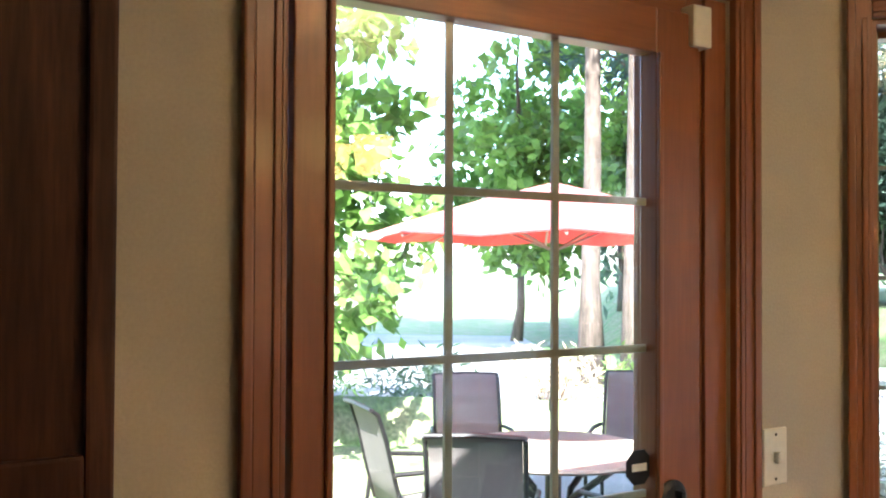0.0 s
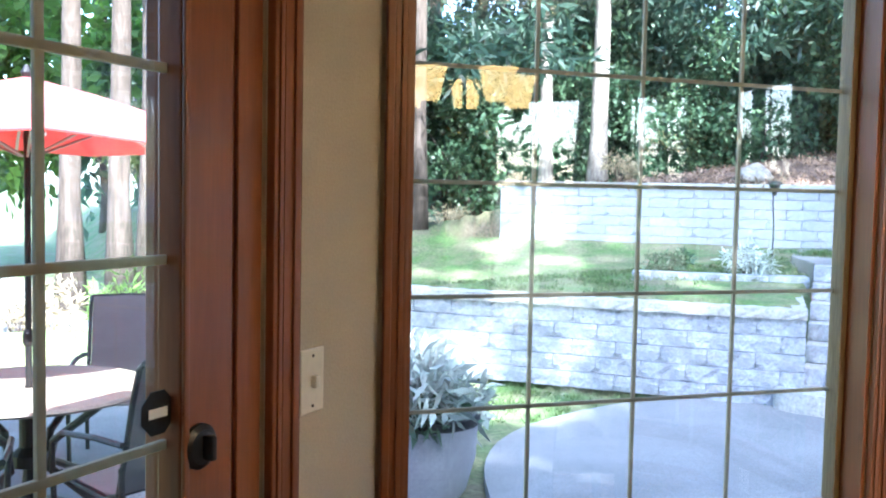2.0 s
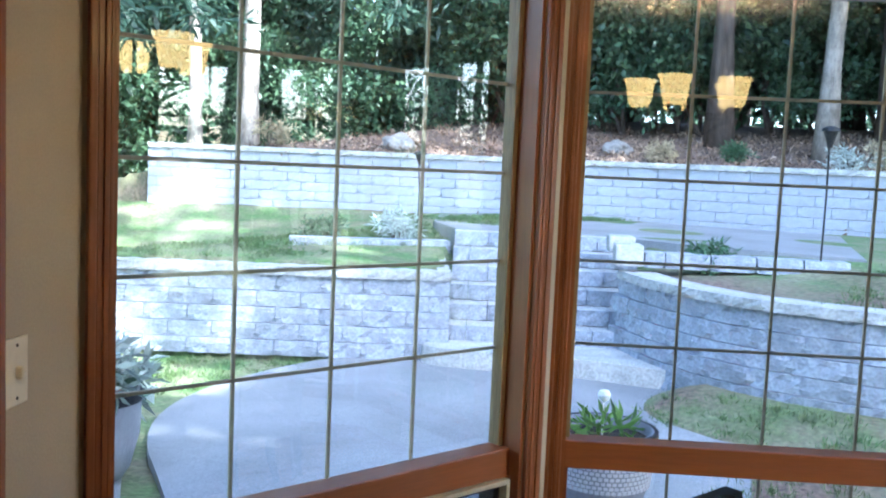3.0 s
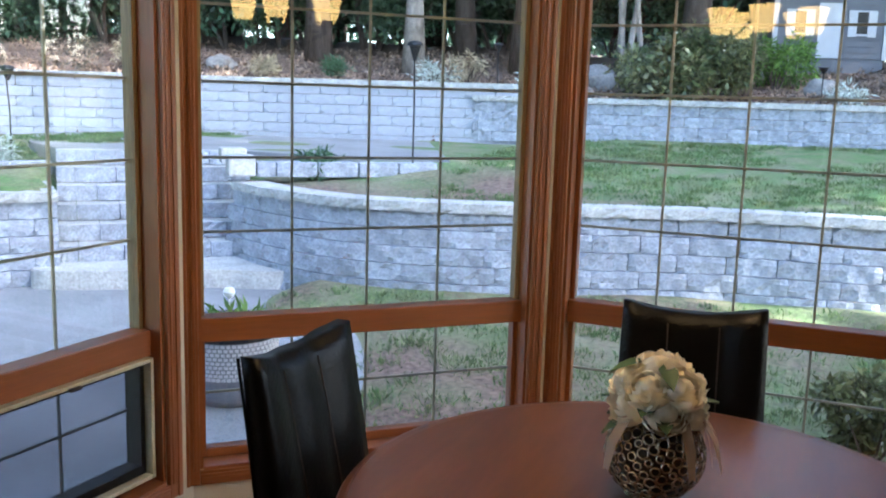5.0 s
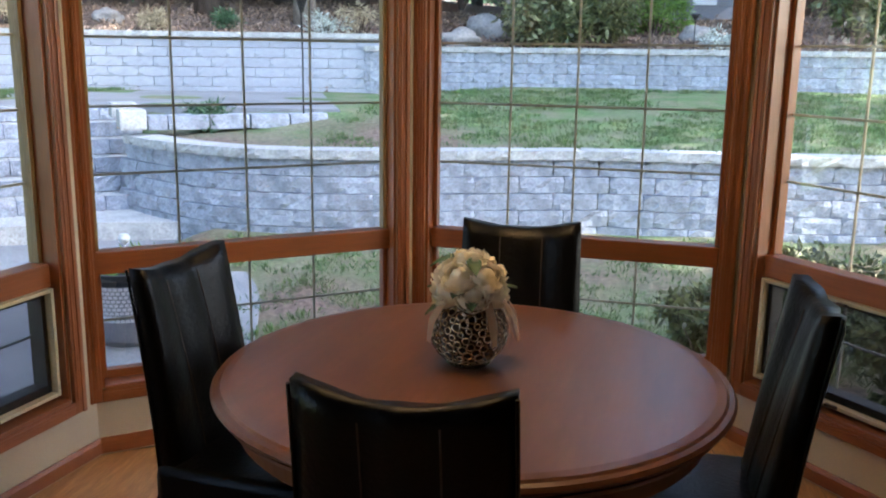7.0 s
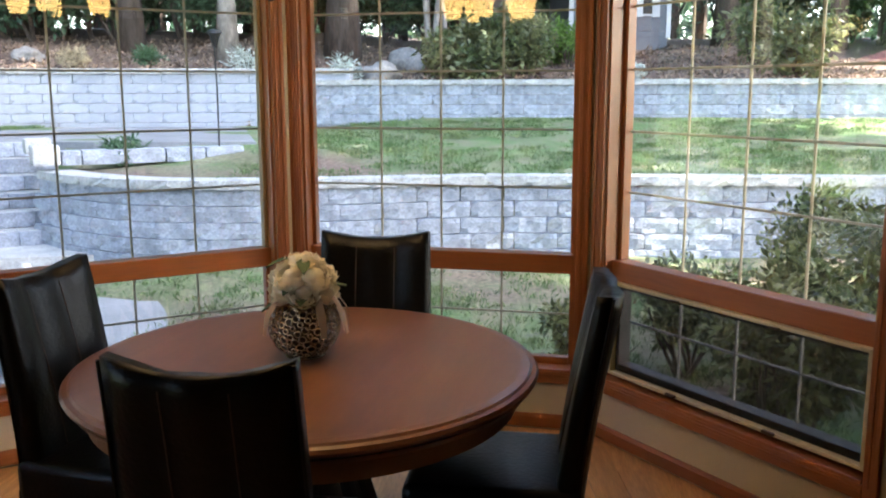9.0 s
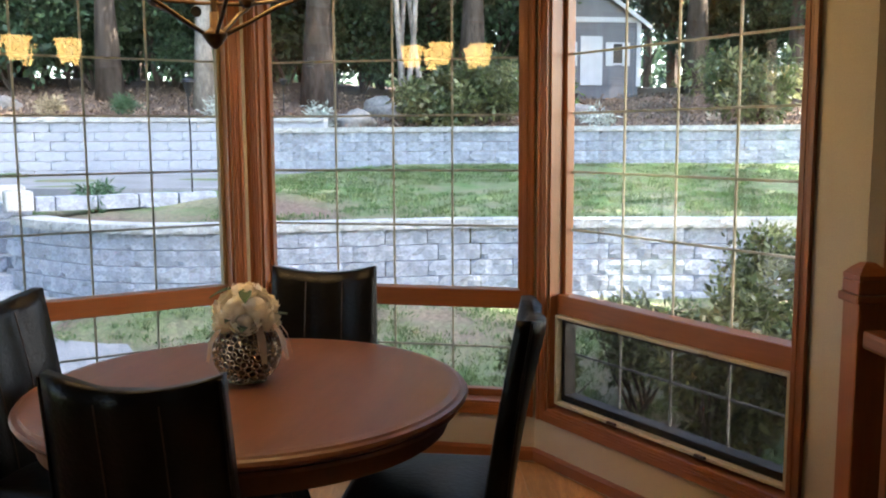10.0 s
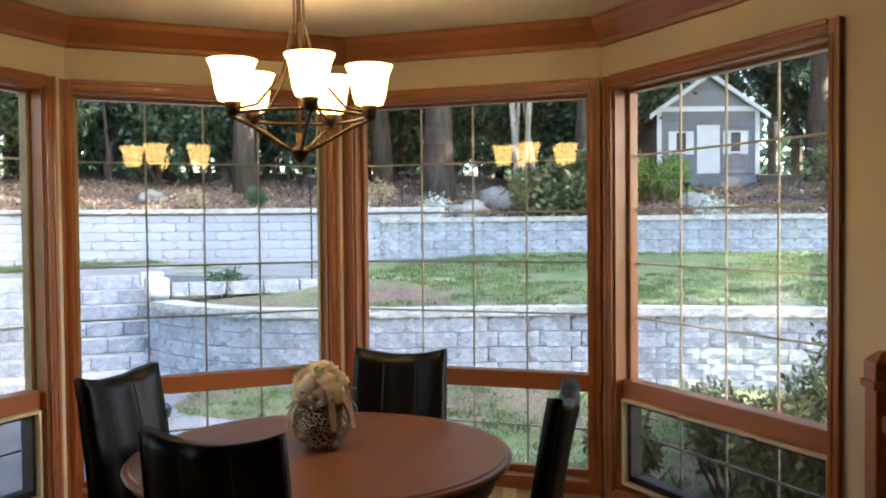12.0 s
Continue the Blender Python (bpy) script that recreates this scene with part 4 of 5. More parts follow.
tagged(new("far_woods", leaves("far_woods", FOLIAGE, fc, fr, 30000, 0.55, 78, 0.35, 0.4, 0.1)), "dark far woodland with gaps of sky", "woods", kind="stuff")
bm = bmesh.new()
for i in range(70):
    a = radians(8 + 152 * (i + rnd.random()) / 70)
    d = rnd.uniform(26, 36)
    x, y = math.sin(a) * d, math.cos(a) * d
    r = rnd.uniform(0.12, 0.3)
    tube([(x, y, 0.5), (x + rnd.uniform(-0.3, 0.3), y, 9), (x, y, 18)], [r, r * 0.8, r * 0.4], 7, bm)
tagged(part("far_trunks", bm, BARK), "slim dark trunks of the far woods", "woods", kind="stuff")


def shrub(x, y, z, rx, rz, label, material, count, size, seed, name="garden_shrub", group="", slim=0.4, shell=0.3):
    th = tagged(empty(name, pose(x, y, z)), label, "shrub", group)
    c, r = clumps(18, rx * 0.8, rx * 0.8, rz * 0.45, rz * 0.55, rx * 0.18, rx * 0.36, seed)
    ob = new("crown", leaves("crown", material, c, r, count, size, seed, slim, 0.1, shell))
    ob.parent = th
    rn = random.Random(seed)
    bm = bmesh.new()
    for j in range(9):
        limb(bm, (rn.uniform(-0.1, 0.1) * rx, rn.uniform(-0.1, 0.1) * rx, -0.05), (rn.uniform(-0.7, 0.7), rn.uniform(-0.7, 0.7), 1), rz * 0.85, 0.012 + 0.008 * rx, rn, 5)
    part("stem", bm, BARK, th)
    return th


gz = ground_z
shrub(14.2, 0.6, gz(14.2, 0.6), 1.15, 0.95, "large rounded rhododendron on the mulch bank", SHRUB, 4200, 0.13, 81)
shrub(14.6, -0.1, gz(14.6, -0.1), 0.9, 1.15, "feathery green shrub on the bank", SHRUB, 3000, 0.12, 82, slim=0.2)
shrub(16.2, -0.9, gz(16.2, -0.9), 0.9, 0.85, "low spreading green conifer shrub", FOLIAGE2, 2400, 0.13, 83, slim=0.2)
shrub(14.4, -4.6, gz(14.4, -4.6), 0.9, 1.1, "loose rhododendron at the wood's edge", SHRUB, 1000, 0.16, 84)
shrub(16.4, -4.3, gz(16.4, -4.3), 0.9, 1.3, "loose rhododendron near the shed", SHRUB, 1000, 0.15, 85)
RH = "rhododendrons under the window"
for i, (x, y, rx, rz, n) in enumerate(((3.30, -1.55, 0.55, 0.98, 3000), (2.75, -2.10, 0.55, 1.02, 3000), (3.75, -2.25, 0.62, 1.15, 2600), (3.15, -2.80, 0.6, 1.20, 2600), (4.30, -1.25, 0.46, 0.82, 1500), (4.75, -2.2, 0.6, 1.05, 1700), (4.9, -3.6, 0.7, 1.3, 2000), (4.05, -0.62, 0.33, 0.62, 900))):
    shrub(x, y, gz(x, y), rx, rz, "leafy rhododendron outside the bay window" if i < 4 else "open sunlit rhododendron on the lawn", SHRUB, n * 2, 0.06, 86 + i, "rhododendron", RH)
for i, (x, y, rx, rz, m, lab) in enumerate((
        (13.3, 7.2, 0.32, 0.34, DRYGRASS, "clump of dry ornamental grass"), (13.0, 9.6, 0.4, 0.45, DRYGRASS, "clump of dry ornamental grass"),
        (14.2, 6.3, 0.3, 0.3, GREEN, "small green plant on the mulch"), (13.9, 4.5, 0.42, 0.35, SILVERLEAF, "low grey-green plant on the mulch"),
        (14.3, 4.0, 0.4, 0.55, DRYGRASS, "tall dry ornamental grass"), (13.9, 2.8, 0.45, 0.4, SILVERLEAF, "low straggling pale plant"),
        (14.2, -1.8, 0.4, 0.25, SILVERLEAF, "low pale plant by the wall top"), (9.8, 12.6, 0.45, 0.45, DRYGRASS, "pale dry shrub at the wall top"),
        (7.6, 14.4, 0.5, 0.5, DRYGRASS, "pale dry shrub under the trees"), (8.15, 4.0, 0.28, 0.3, GREEN, "small plant in the low bed"),
        (7.6, 7.6, 0.38, 0.3, SILVERLEAF, "grey-green plant in the low bed"), (7.0, 8.15, 0.34, 0.26, GREEN, "small plant in the low bed"),
        (-0.9, 10.6, 0.8, 0.7, GREEN, "low dark shrub at the terrace edge"), (0.6, 12.2, 0.9, 0.8, DRYGRASS, "pale dry undergrowth in the sun"), (-2.6, 12.6, 1.1, 1.0, FOLIAGE2, "light green undergrowth in the sun"), (2.2, 12.8, 0.9, 0.8, FOLIAGE2, "light green undergrowth in the sun"))):
    shrub(x, y, gz(x, y), rx, rz, lab, m, 700, 0.10 if x > 5 else 0.16, 100 + i, "bed_plant", slim=0.18)


def rock(x, y, r, seed, label):
    bm = bmesh.new()
    bmesh.ops.create_icosphere(bm, subdivisions=3, radius=r)
    for v in bm.verts:
        v.co *= 1 + 0.45 * noise.noise(v.co * (1.6 / r) + Vector((seed, 0, 0)))
        v.co.z *= 0.65
    tagged(part("garden_rock", bm, ROCK, None, smooth=True), label, "rock", "rocks on the bank").matrix_world = pose(x, y, gz(x, y) + r * 0.2)


for i, (x, y, r) in enumerate(((14.2, 2.3, 0.36), (15.8, 2.0, 0.42), (14.0, 8.4, 0.25), (11.4, 11.2, 0.3), (9.2, 13.6, 0.3), (15.5, -1.6, 0.3), (9.4, 15.4, 0.35), (2.4, 13.0, 0.35), (0.4, 13.6, 0.4))):
    rock(x, y, r, i * 3.7, "weathered pale boulder on the mulch bank")


# ---------------------------------------------------------------- garden things
def path_light(x, y, z, h, label):
    th = tagged(empty("path_light", pose(x, y, z)), label, "garden lamp", "path lights")
    part("stake", tube([(0, 0, -0.1), (0.01, 0, h * 0.5), (-0.02, 0.0, h * 0.86)], 0.009, 6), BLACK, th)
    part("head", lathe([(0.02, h * 0.84), (0.028, h * 0.87), (0.062, h * 0.955), (0.066, h * 0.96)], 12), BLACK, th)
    part("cap", lathe([(0.085, h * 0.962), (0.075, h * 0.985), (0.03, h)], 12), BLACK, th)


path_light(8.52, 3.10, 0.86, 1.24, "tall black solar path light in the low bed")
path_light(13.35, 3.3, gz(13.5, 3.3), 0.85, "black solar path light on the upper wall")
path_light(7.95, 7.6, gz(7.95, 7.6), 1.05, "black solar path light in the low bed by the lawn")
path_light(13.8, -1.4, gz(13.8, -1.4), 0.6, "black solar path light behind the upper wall")


def shed():
    # gable front turned to the house
    th = tagged(empty("garden_shed", pose(19.25, -2.07, 2.53, 0, 0, -77)), "small grey sided garden shed with white trim", "shed")
    w, h, d, pk = 1.08, 1.42, 1.9, 2.18
    bm = bmesh.new()
    vs = [(-w, 0, -0.45), (w, 0, -0.45), (w, 0, h), (0, 0, pk - 0.05), (-w, 0, h)]
    a = [bm.verts.new(v) for v in vs]
    b = [bm.verts.new((v[0], d, v[2])) for v in vs]
    bm.faces.new(a)
    bm.faces.new(b[::-1])
    for i in range(5):
        bm.faces.new((a[i], b[i], b[(i + 1) % 5], a[(i + 1) % 5]))
    part("body", bm, SIDING, th)
    for i in range(12):
        z = 0.02 + i * 0.115
        part("siding_board", boxed(-w, w, -0.022, -0.003, z, z + 0.108, bevel=0.004), SIDING, th)
    for s in (-1, 1):
        bm = bmesh.new()
        prism(bm, [(0, -0.16), (s * (w + 0.22), -0.16), (s * (w + 0.22), d + 0.1), (0, d + 0.1)][::s], 0, 0.05)
        for v in bm.verts:
            v.co.z += pk - abs(v.co.x) * (pk - h) / w + 0.02
        part("roof", bm, SHEDROOF, th)
        bm = bmesh.new()
        prism(bm, [(0, -0.20), (s * (w + 0.24), -0.20), (s * (w + 0.24), -0.165), (0, -0.165)][::s], -0.08, 0.03)
        for v in bm.verts:
            v.co.z += pk - abs(v.co.x) * (pk - h) / w + 0.03
        part("barge_board", bm, SHEDTRIM, th)
        part("corner_board", boxed(s * w - 0.05, s * w + 0.05, -0.05, -0.023, 0, h + 0.02, bevel=0.004), SHEDTRIM, th)
        cx = s * 0.60
        win = part("window", boxed(cx - 0.10, cx + 0.10, -0.035, -0.023, 0.5, 0.92), BLACK, th, "dark shed window pane")
        for q in (-1, 1):
            part("shutter", boxed(cx + q * 0.19 - 0.085, cx + q * 0.19 + 0.085, -0.055, -0.024, 0.44, 0.95, bevel=0.005), SHEDTRIM, win, "white shutter")
        part("sill", boxed(cx - 0.12, cx + 0.12, -0.06, -0.036, 0.46, 0.50, bevel=0.004), SHEDTRIM, win)
        part("head", boxed(cx - 0.12, cx + 0.12, -0.06, -0.036, 0.92, 0.95, bevel=0.004), SHEDTRIM, win)
    part("door", boxed(-0.25, 0.25, -0.05, -0.024, 0.02, 1.08, bevel=0.005), SHEDTRIM, th, "plain white door")
    part("frieze_board", boxed(-w - 0.05, w + 0.05, -0.055, -0.024, h - 0.04, h + 0.07, bevel=0.004), SHEDTRIM, th)
    bm = bmesh.new()
    vs = [bm.verts.new(v) for v in ((-w, -0.03, h + 0.07), (w, -0.03, h + 0.07), (0, -0.03, pk - 0.03))]
    bm.faces.new(vs)
    r = bmesh.ops.extrude_face_region(bm, geom=bm.faces[:])
    bmesh.ops.translate(bm, vec=(0, 0.027, 0), verts=[v for v in r["geom"] if isinstance(v, bmesh.types.BMVert)])
    part("gable", bm, SHEDROOF, th, "darker grey gable panel")


shed()


def patio_chair():
    th = tagged(empty("patio_chair"), "grey sling patio armchair with a black metal frame", "patio chair", "chairs round the patio table")
    bm = bmesh.new()
    prof = [(0.26, 0.43), (0.10, 0.40), (-0.12, 0.385), (-0.22, 0.42), (-0.27, 0.60), (-0.33, 0.85), (-0.38, 1.0), (-0.42, 1.03)]
    for dz in (0.0, 0.012):
        rows = [[bm.verts.new((u, y, z + dz)) for u in (-0.23, -0.1, 0.1, 0.23)] for y, z in prof]
        for a, b in zip(rows, rows[1:]):
            for i in range(3):
                bm.faces.new((a[i], a[i + 1], b[i + 1], b[i]))
    part("sling", bm, MESHFAB, th, "grey mesh sling seat and back", smooth=True)
    for s in (-1, 1):
        part("side_rail", tube([(s * 0.245, y, z) for y, z in prof], 0.014, 8), BLACK, th)
        part("armrest", tube([(s * 0.27, -0.29, 0.66), (s * 0.29, -0.1, 0.665), (s * 0.29, 0.16, 0.64), (s * 0.28, 0.27, 0.58), (s * 0.27, 0.29, 0.45)], 0.015, 8), BLACK, th)
        part("leg", tube([(s * 0.27, 0.29, 0.45), (s * 0.27, 0.27, 0.2), (s * 0.27, 0.24, 0.0)], 0.014, 8), BLACK, th)
        part("leg", tube([(s * 0.25, -0.25, 0.55), (s * 0.26, -0.28, 0.3), (s * 0.27, -0.36, 0.0)], 0.014, 8), BLACK, th)
    part("top_rail", tube([(-0.245, -0.42, 1.03), (0, -0.43, 1.04), (0.245, -0.42, 1.03)], 0.014, 8), BLACK, th)
    part("stretcher", tube([(-0.26, -0.1, 0.375), (0.26, -0.1, 0.375)], 0.011, 8), BLACK, th)
    return th


TERR = -0.24
first = patio_chair()
TX, TY = 0.29, 5.55
# place and heading (degrees from +y, clockwise) of each chair
seats = [(-0.12, 4.78, 4), (0.72, 4.78, -24), (0.88, 6.42, 196), (-0.22, 6.48, 168), (-0.50, 5.52, 62)]
first.matrix_basis = pose(seats[0][0], seats[0][1], TERR - 0.035, 0, 0, -seats[0][2])
for x, y, a in seats[1:]:
    copy_thing(first, pose(x, y, TERR - (0.035 if x < 0.1 else 0.0), 0, 0, -a))


def patio_table():
    th = tagged(empty("patio_table", pose(TX, TY, TERR)), "round dark patio table under a red umbrella", "patio table")
    part("tabletop", lathe([(0.0, 0.685), (0.60, 0.685), (0.62, 0.70), (0.61, 0.715), (0.03, 0.715)], 40, cap=False), TABLETOP, th)
    part("hub", lathe([(0.09, 0.30), (0.09, 0.36), (0.05, 0.40), (0.05, 0.684)], 16), BLACK, th)
    for i in range(4):
        a = radians(45 + 90 * i)
        c, s = math.cos(a), math.sin(a)
        part("leg", tube([(c * 0.55, s * 0.55, 0.0), (c * 0.40, s * 0.40, 0.16), (c * 0.13, s * 0.13, 0.30), (c * 0.16, s * 0.16, 0.45), (c * 0.45, s * 0.45, 0.66)], 0.022, 8), BLACK, th)


patio_table()


def umbrella():
    th = tagged(empty("patio_umbrella", pose(TX, TY, TERR)), "open red market umbrella through the patio table", "umbrella")
    part("pole", tube([(0, 0, 0.02), (0.0, 0, 1.3), (0.0, 0, 2.29)], 0.017, 10), BLACK, th)
    part("base", lathe([(0.26, 0.0), (0.26, 0.04), (0.20, 0.07), (0.05, 0.09), (0.03, 0.28)], 24), BLACK, th)
    part("crank", lathe([(0.018, 0.93), (0.028, 0.95), (0.028, 1.00), (0.018, 1.02)], 12), BLACK, th)
    bm = bmesh.new()
    top = (bm.verts.new((0, 0, 2.33)), bm.verts.new((0, 0, 2.322)))
    R, n = 1.19, 8
    rings = []
    for lay in range(2):
        ring = []
        for f in (0.35, 0.7, 1.0):
            rr = []
            for i in range(n * 4):
                a = 2 * math.pi * i / (n * 4)
                sag = math.cos((i % 4) / 4 * 2 * math.pi)
                r = R * f * (1 - 0.035 * (1 - sag))
                z = 2.33 - 0.33 * f ** 1.15 - 0.03 * f * (1 - sag) * 0.5 - 0.008 * lay
                rr.append(bm.verts.new((r * math.cos(a), r * math.sin(a), z)))
            ring.append(rr)
        for i in range(n * 4):
            j = (i + 1) % (n * 4)
            bm.faces.new((top[lay], ring[0][i], ring[0][j]))
            for p, q in zip(ring, ring[1:]):
                bm.faces.new((p[i], q[i], q[j], p[j]))
        rings.append(ring)
    for i in range(n * 4):
        j = (i + 1) % (n * 4)
        bm.faces.new((rings[0][2][i], rings[1][2][i], rings[1][2][j], rings[0][2][j]))
    part("canopy", bm, REDCLOTH, th, "red canvas canopy, pale where the sun hits it")
    for i in range(8):
        a = 2 * math.pi * i / 8
        c, s = math.cos(a), math.sin(a)
        rib = part("rib", tube([(0.03 * c, 0.03 * s, 2.30), (R * 0.5 * c, R * 0.5 * s, 2.15), (R * 0.99 * c, R * 0.99 * s, 1.975)], 0.009, 6), PALEMETAL, th)
        part("strut", tube([(0.03 * c, 0.03 * s, 1.92), (R * 0.48 * c, R * 0.48 * s, 2.145)], 0.007, 6), PALEMETAL, rib)
    part("finial", lathe([(0.02, 2.32), (0.03, 2.35), (0.01, 2.39)], 12), BLACK, th)


REDCLOTH = leaf_mat("red_canopy_cloth", (0.68, 0.05, 0.04), (0.62, 0.045, 0.04), 0.5, 0.7, 0.0)
REDCLOTH.node_tree.nodes["Principled BSDF"].inputs["Sheen Weight"].default_value = 1.0
PALEMETAL = mat("pale_rib_metal", (0.45, 0.40, 0.36), 0.4, 0.6, vary=0.1, bump=0.02)
umbrella()


def pot(x, y, z, r, h, material, label, textured=False):
    th = tagged(empty("garden_pot", pose(x, y, z)), label, "plant pot")
    seg = 48
    bm = lathe([(r * 0.66, 0.0), (r * 0.80, h * 0.12), (r * 0.97, h * 0.5), (r, h * 0.86), (r * 1.04, h * 0.90), (r * 1.04, h), (r * 0.92, h), (r * 0.90, h * 0.88)], seg)
    part("body", bm, material, th, smooth=True)
    part("rim", lathe([(r * 1.03, h * (0.86 if textured else 0.89)), (r * 1.07, h * 0.93), (r * 1.06, h * 1.005), (r * 0.98, h * 1.006), (r * 0.96, h * 0.9)], seg, cap=False), BLACK, th, "dark glazed rim")
    if textured:
        bm = bmesh.new()
        for j in range(9):
            for i in range(56):
                a = 2 * math.pi * (i + 0.5 * (j % 2)) / 56
                zz = h * (0.40 + 0.053 * j)
                rr = r * (0.93 + 0.15 * (zz / h - 0.40))
                box(bm, -0.009, 0.009, -0.011, 0.011, -0.0085, 0.0085, Matrix.Translation((rr * math.cos(a), rr * math.sin(a), zz)) @ Matrix.Rotation(a, 4, "Z"))
        part("woven_band", bm, WOVEN, th, "pale woven relief band")
    part("soil", lathe([(0.01, h * 0.88), (r * 0.9, h * 0.885)], seg), SOIL, th)
    return th


p1 = pot(4.07, 2.76, -0.235, 0.27, 0.46, POT2, "large pale pot with a woven relief band", True)
flowers = tagged(empty("pot_flowers", pose(4.07, 2.76, 0.17)), "white flowers and slim green leaves in the pot", "plant")
ob = new("foliage", leaves("foliage", FOLIAGE2, [(0, 0, 0.04)], [(0.19, 0.19, 0.05)], 110, 0.11, 5, 0.2))
ob.parent = flowers
for i, (x, y, z) in enumerate(((0.02, 0.02, 0.2),)):
    part("blossom", lathe([(0.004, -0.2 if i == 0 else -0.1), (0.004, -0.02), (0.03, 0.0), (0.036, 0.022), (0.025, 0.045), (0.005, 0.05)], 14, m=pose(x, y, z)), WHITE, flowers)
p2 = pot(2.37, 5.03, -0.235, 0.30, 0.50, POT, "large smooth grey pot with a dark rim")
pl = tagged(empty("pot_plant", pose(2.37, 5.03, 0.2)), "silvery leaved plant spilling from the grey pot", "plant")
ob = new("foliage", leaves("foliage", SILVERLEAF, *clumps(16, 0.36, 0.36, 0.26, 0.28, 0.07, 0.16, 5), 1200, 0.13, 6, 0.25))
ob.parent = pl
ob = new("green_foliage", leaves("green_foliage", GREEN, [(-0.1, -0.1, 0.06)], [(0.22, 0.22, 0.08)], 240, 0.13, 8, 0.3))
ob.parent = pl
# blades of grass where the lawn is nearest
g = np.random.default_rng(15)
gc = []
while len(gc) < 3000:
    x, y = g.uniform(3.2, 12.8), g.uniform(-5.5, 9.0)
    xl = along(WALL_X, y)
    if abs(x - xl) < 0.24 or y > 13 or (2.4 < y and x < xl and not (x < 6.3 and y > 6.3) and not (x > xl - 0.9 and y < 3.5)) or (x > xl and 2.6 < y < 7.2):
        continue
    if float(noise.noise(Vector((x * 0.55, y * 0.55, 3.0)))) > 0.28:
        continue
    gc.append((x, y, ground_z(x, y) + 0.012))
tagged(new("grass", leaves("grass", GRASSM, gc, np.array([[0.17, 0.17, 0.012]] * len(gc)), 120000, 0.045, 16, 0.16, -2.2, 0.0)), "short green lawn grass with thin patches", "grass", kind="stuff")


lc = []
while len(lc) < 2600:
    y = g.uniform(-6.0, 13.0)
    x = along(UPPER_X, y) + 0.3 + g.uniform(0, 1) ** 1.3 * 6.5
    lc.append((x, y, ground_z(x, y) + 0.02))
tagged(new("bark_litter", leaves("bark_litter", LITTER, lc, np.array([[0.3, 0.3, 0.02]] * len(lc)), 26000, 0.085, 17, 0.3, 0.0, 0.0)), "loose bark chips and twigs on the mulch bank", "bark litter", kind="stuff")


# ---------------------------------------------------------------- dining things
TC = (1.215, 0.27)
VC = (1.245, 0.283)


def dining_table():
    th = tagged(empty("dining_table", pose(TC[0], TC[1], 0, 0, 0, -8)), "round cherry dining table with a moulded edge", "table")
    R = 0.624
    part("tabletop", lathe([(0.0, 0.722), (R - 0.05, 0.722), (R - 0.018, 0.724), (R - 0.004, 0.732), (R, 0.740), (R - 0.006, 0.748), (R - 0.018, 0.751), (R - 0.024, 0.756), (R - 0.045, 0.758), (0.0, 0.758)], 96, cap=False), TABLEWOOD, th, smooth=False)
    part("edge_moulding", lathe([(R - 0.045, 0.705), (R - 0.022, 0.708), (R - 0.014, 0.7215), (R - 0.05, 0.7215)], 96, cap=False), TABLEWOOD, th)
    part("apron", lathe([(R - 0.085, 0.648), (R - 0.058, 0.650), (R - 0.055, 0.7045), (R - 0.085, 0.7045)], 96, cap=False), TABLEWOOD, th)
    part("pedestal", lathe([(0.13, 0.30), (0.10, 0.33), (0.075, 0.40), (0.085, 0.52), (0.12, 0.62), (0.20, 0.70), (0.20, 0.7215)], 32), BLACK, th)
    for i in range(8):
        a = radians(22 + 45 * i)
        c, s = math.cos(a), math.sin(a)
        part("foot" if i % 2 else "brace", tube([(c * 0.09, s * 0.09, 0.60), (c * 0.16, s * 0.16, 0.36), (c * (0.22 + 0.06 * (i % 2)), s * (0.22 + 0.06 * (i % 2)), 0.16), (c * (0.30 + 0.1 * (i % 2)), s * (0.30 + 0.1 * (i % 2)), 0.014)], [0.022, 0.02, 0.02, 0.014], 8), BLACK, th)


dining_table()


THREAD = mat("brown_stitching", (0.045, 0.028, 0.018), 0.6, vary=0.2, bump=0.1)


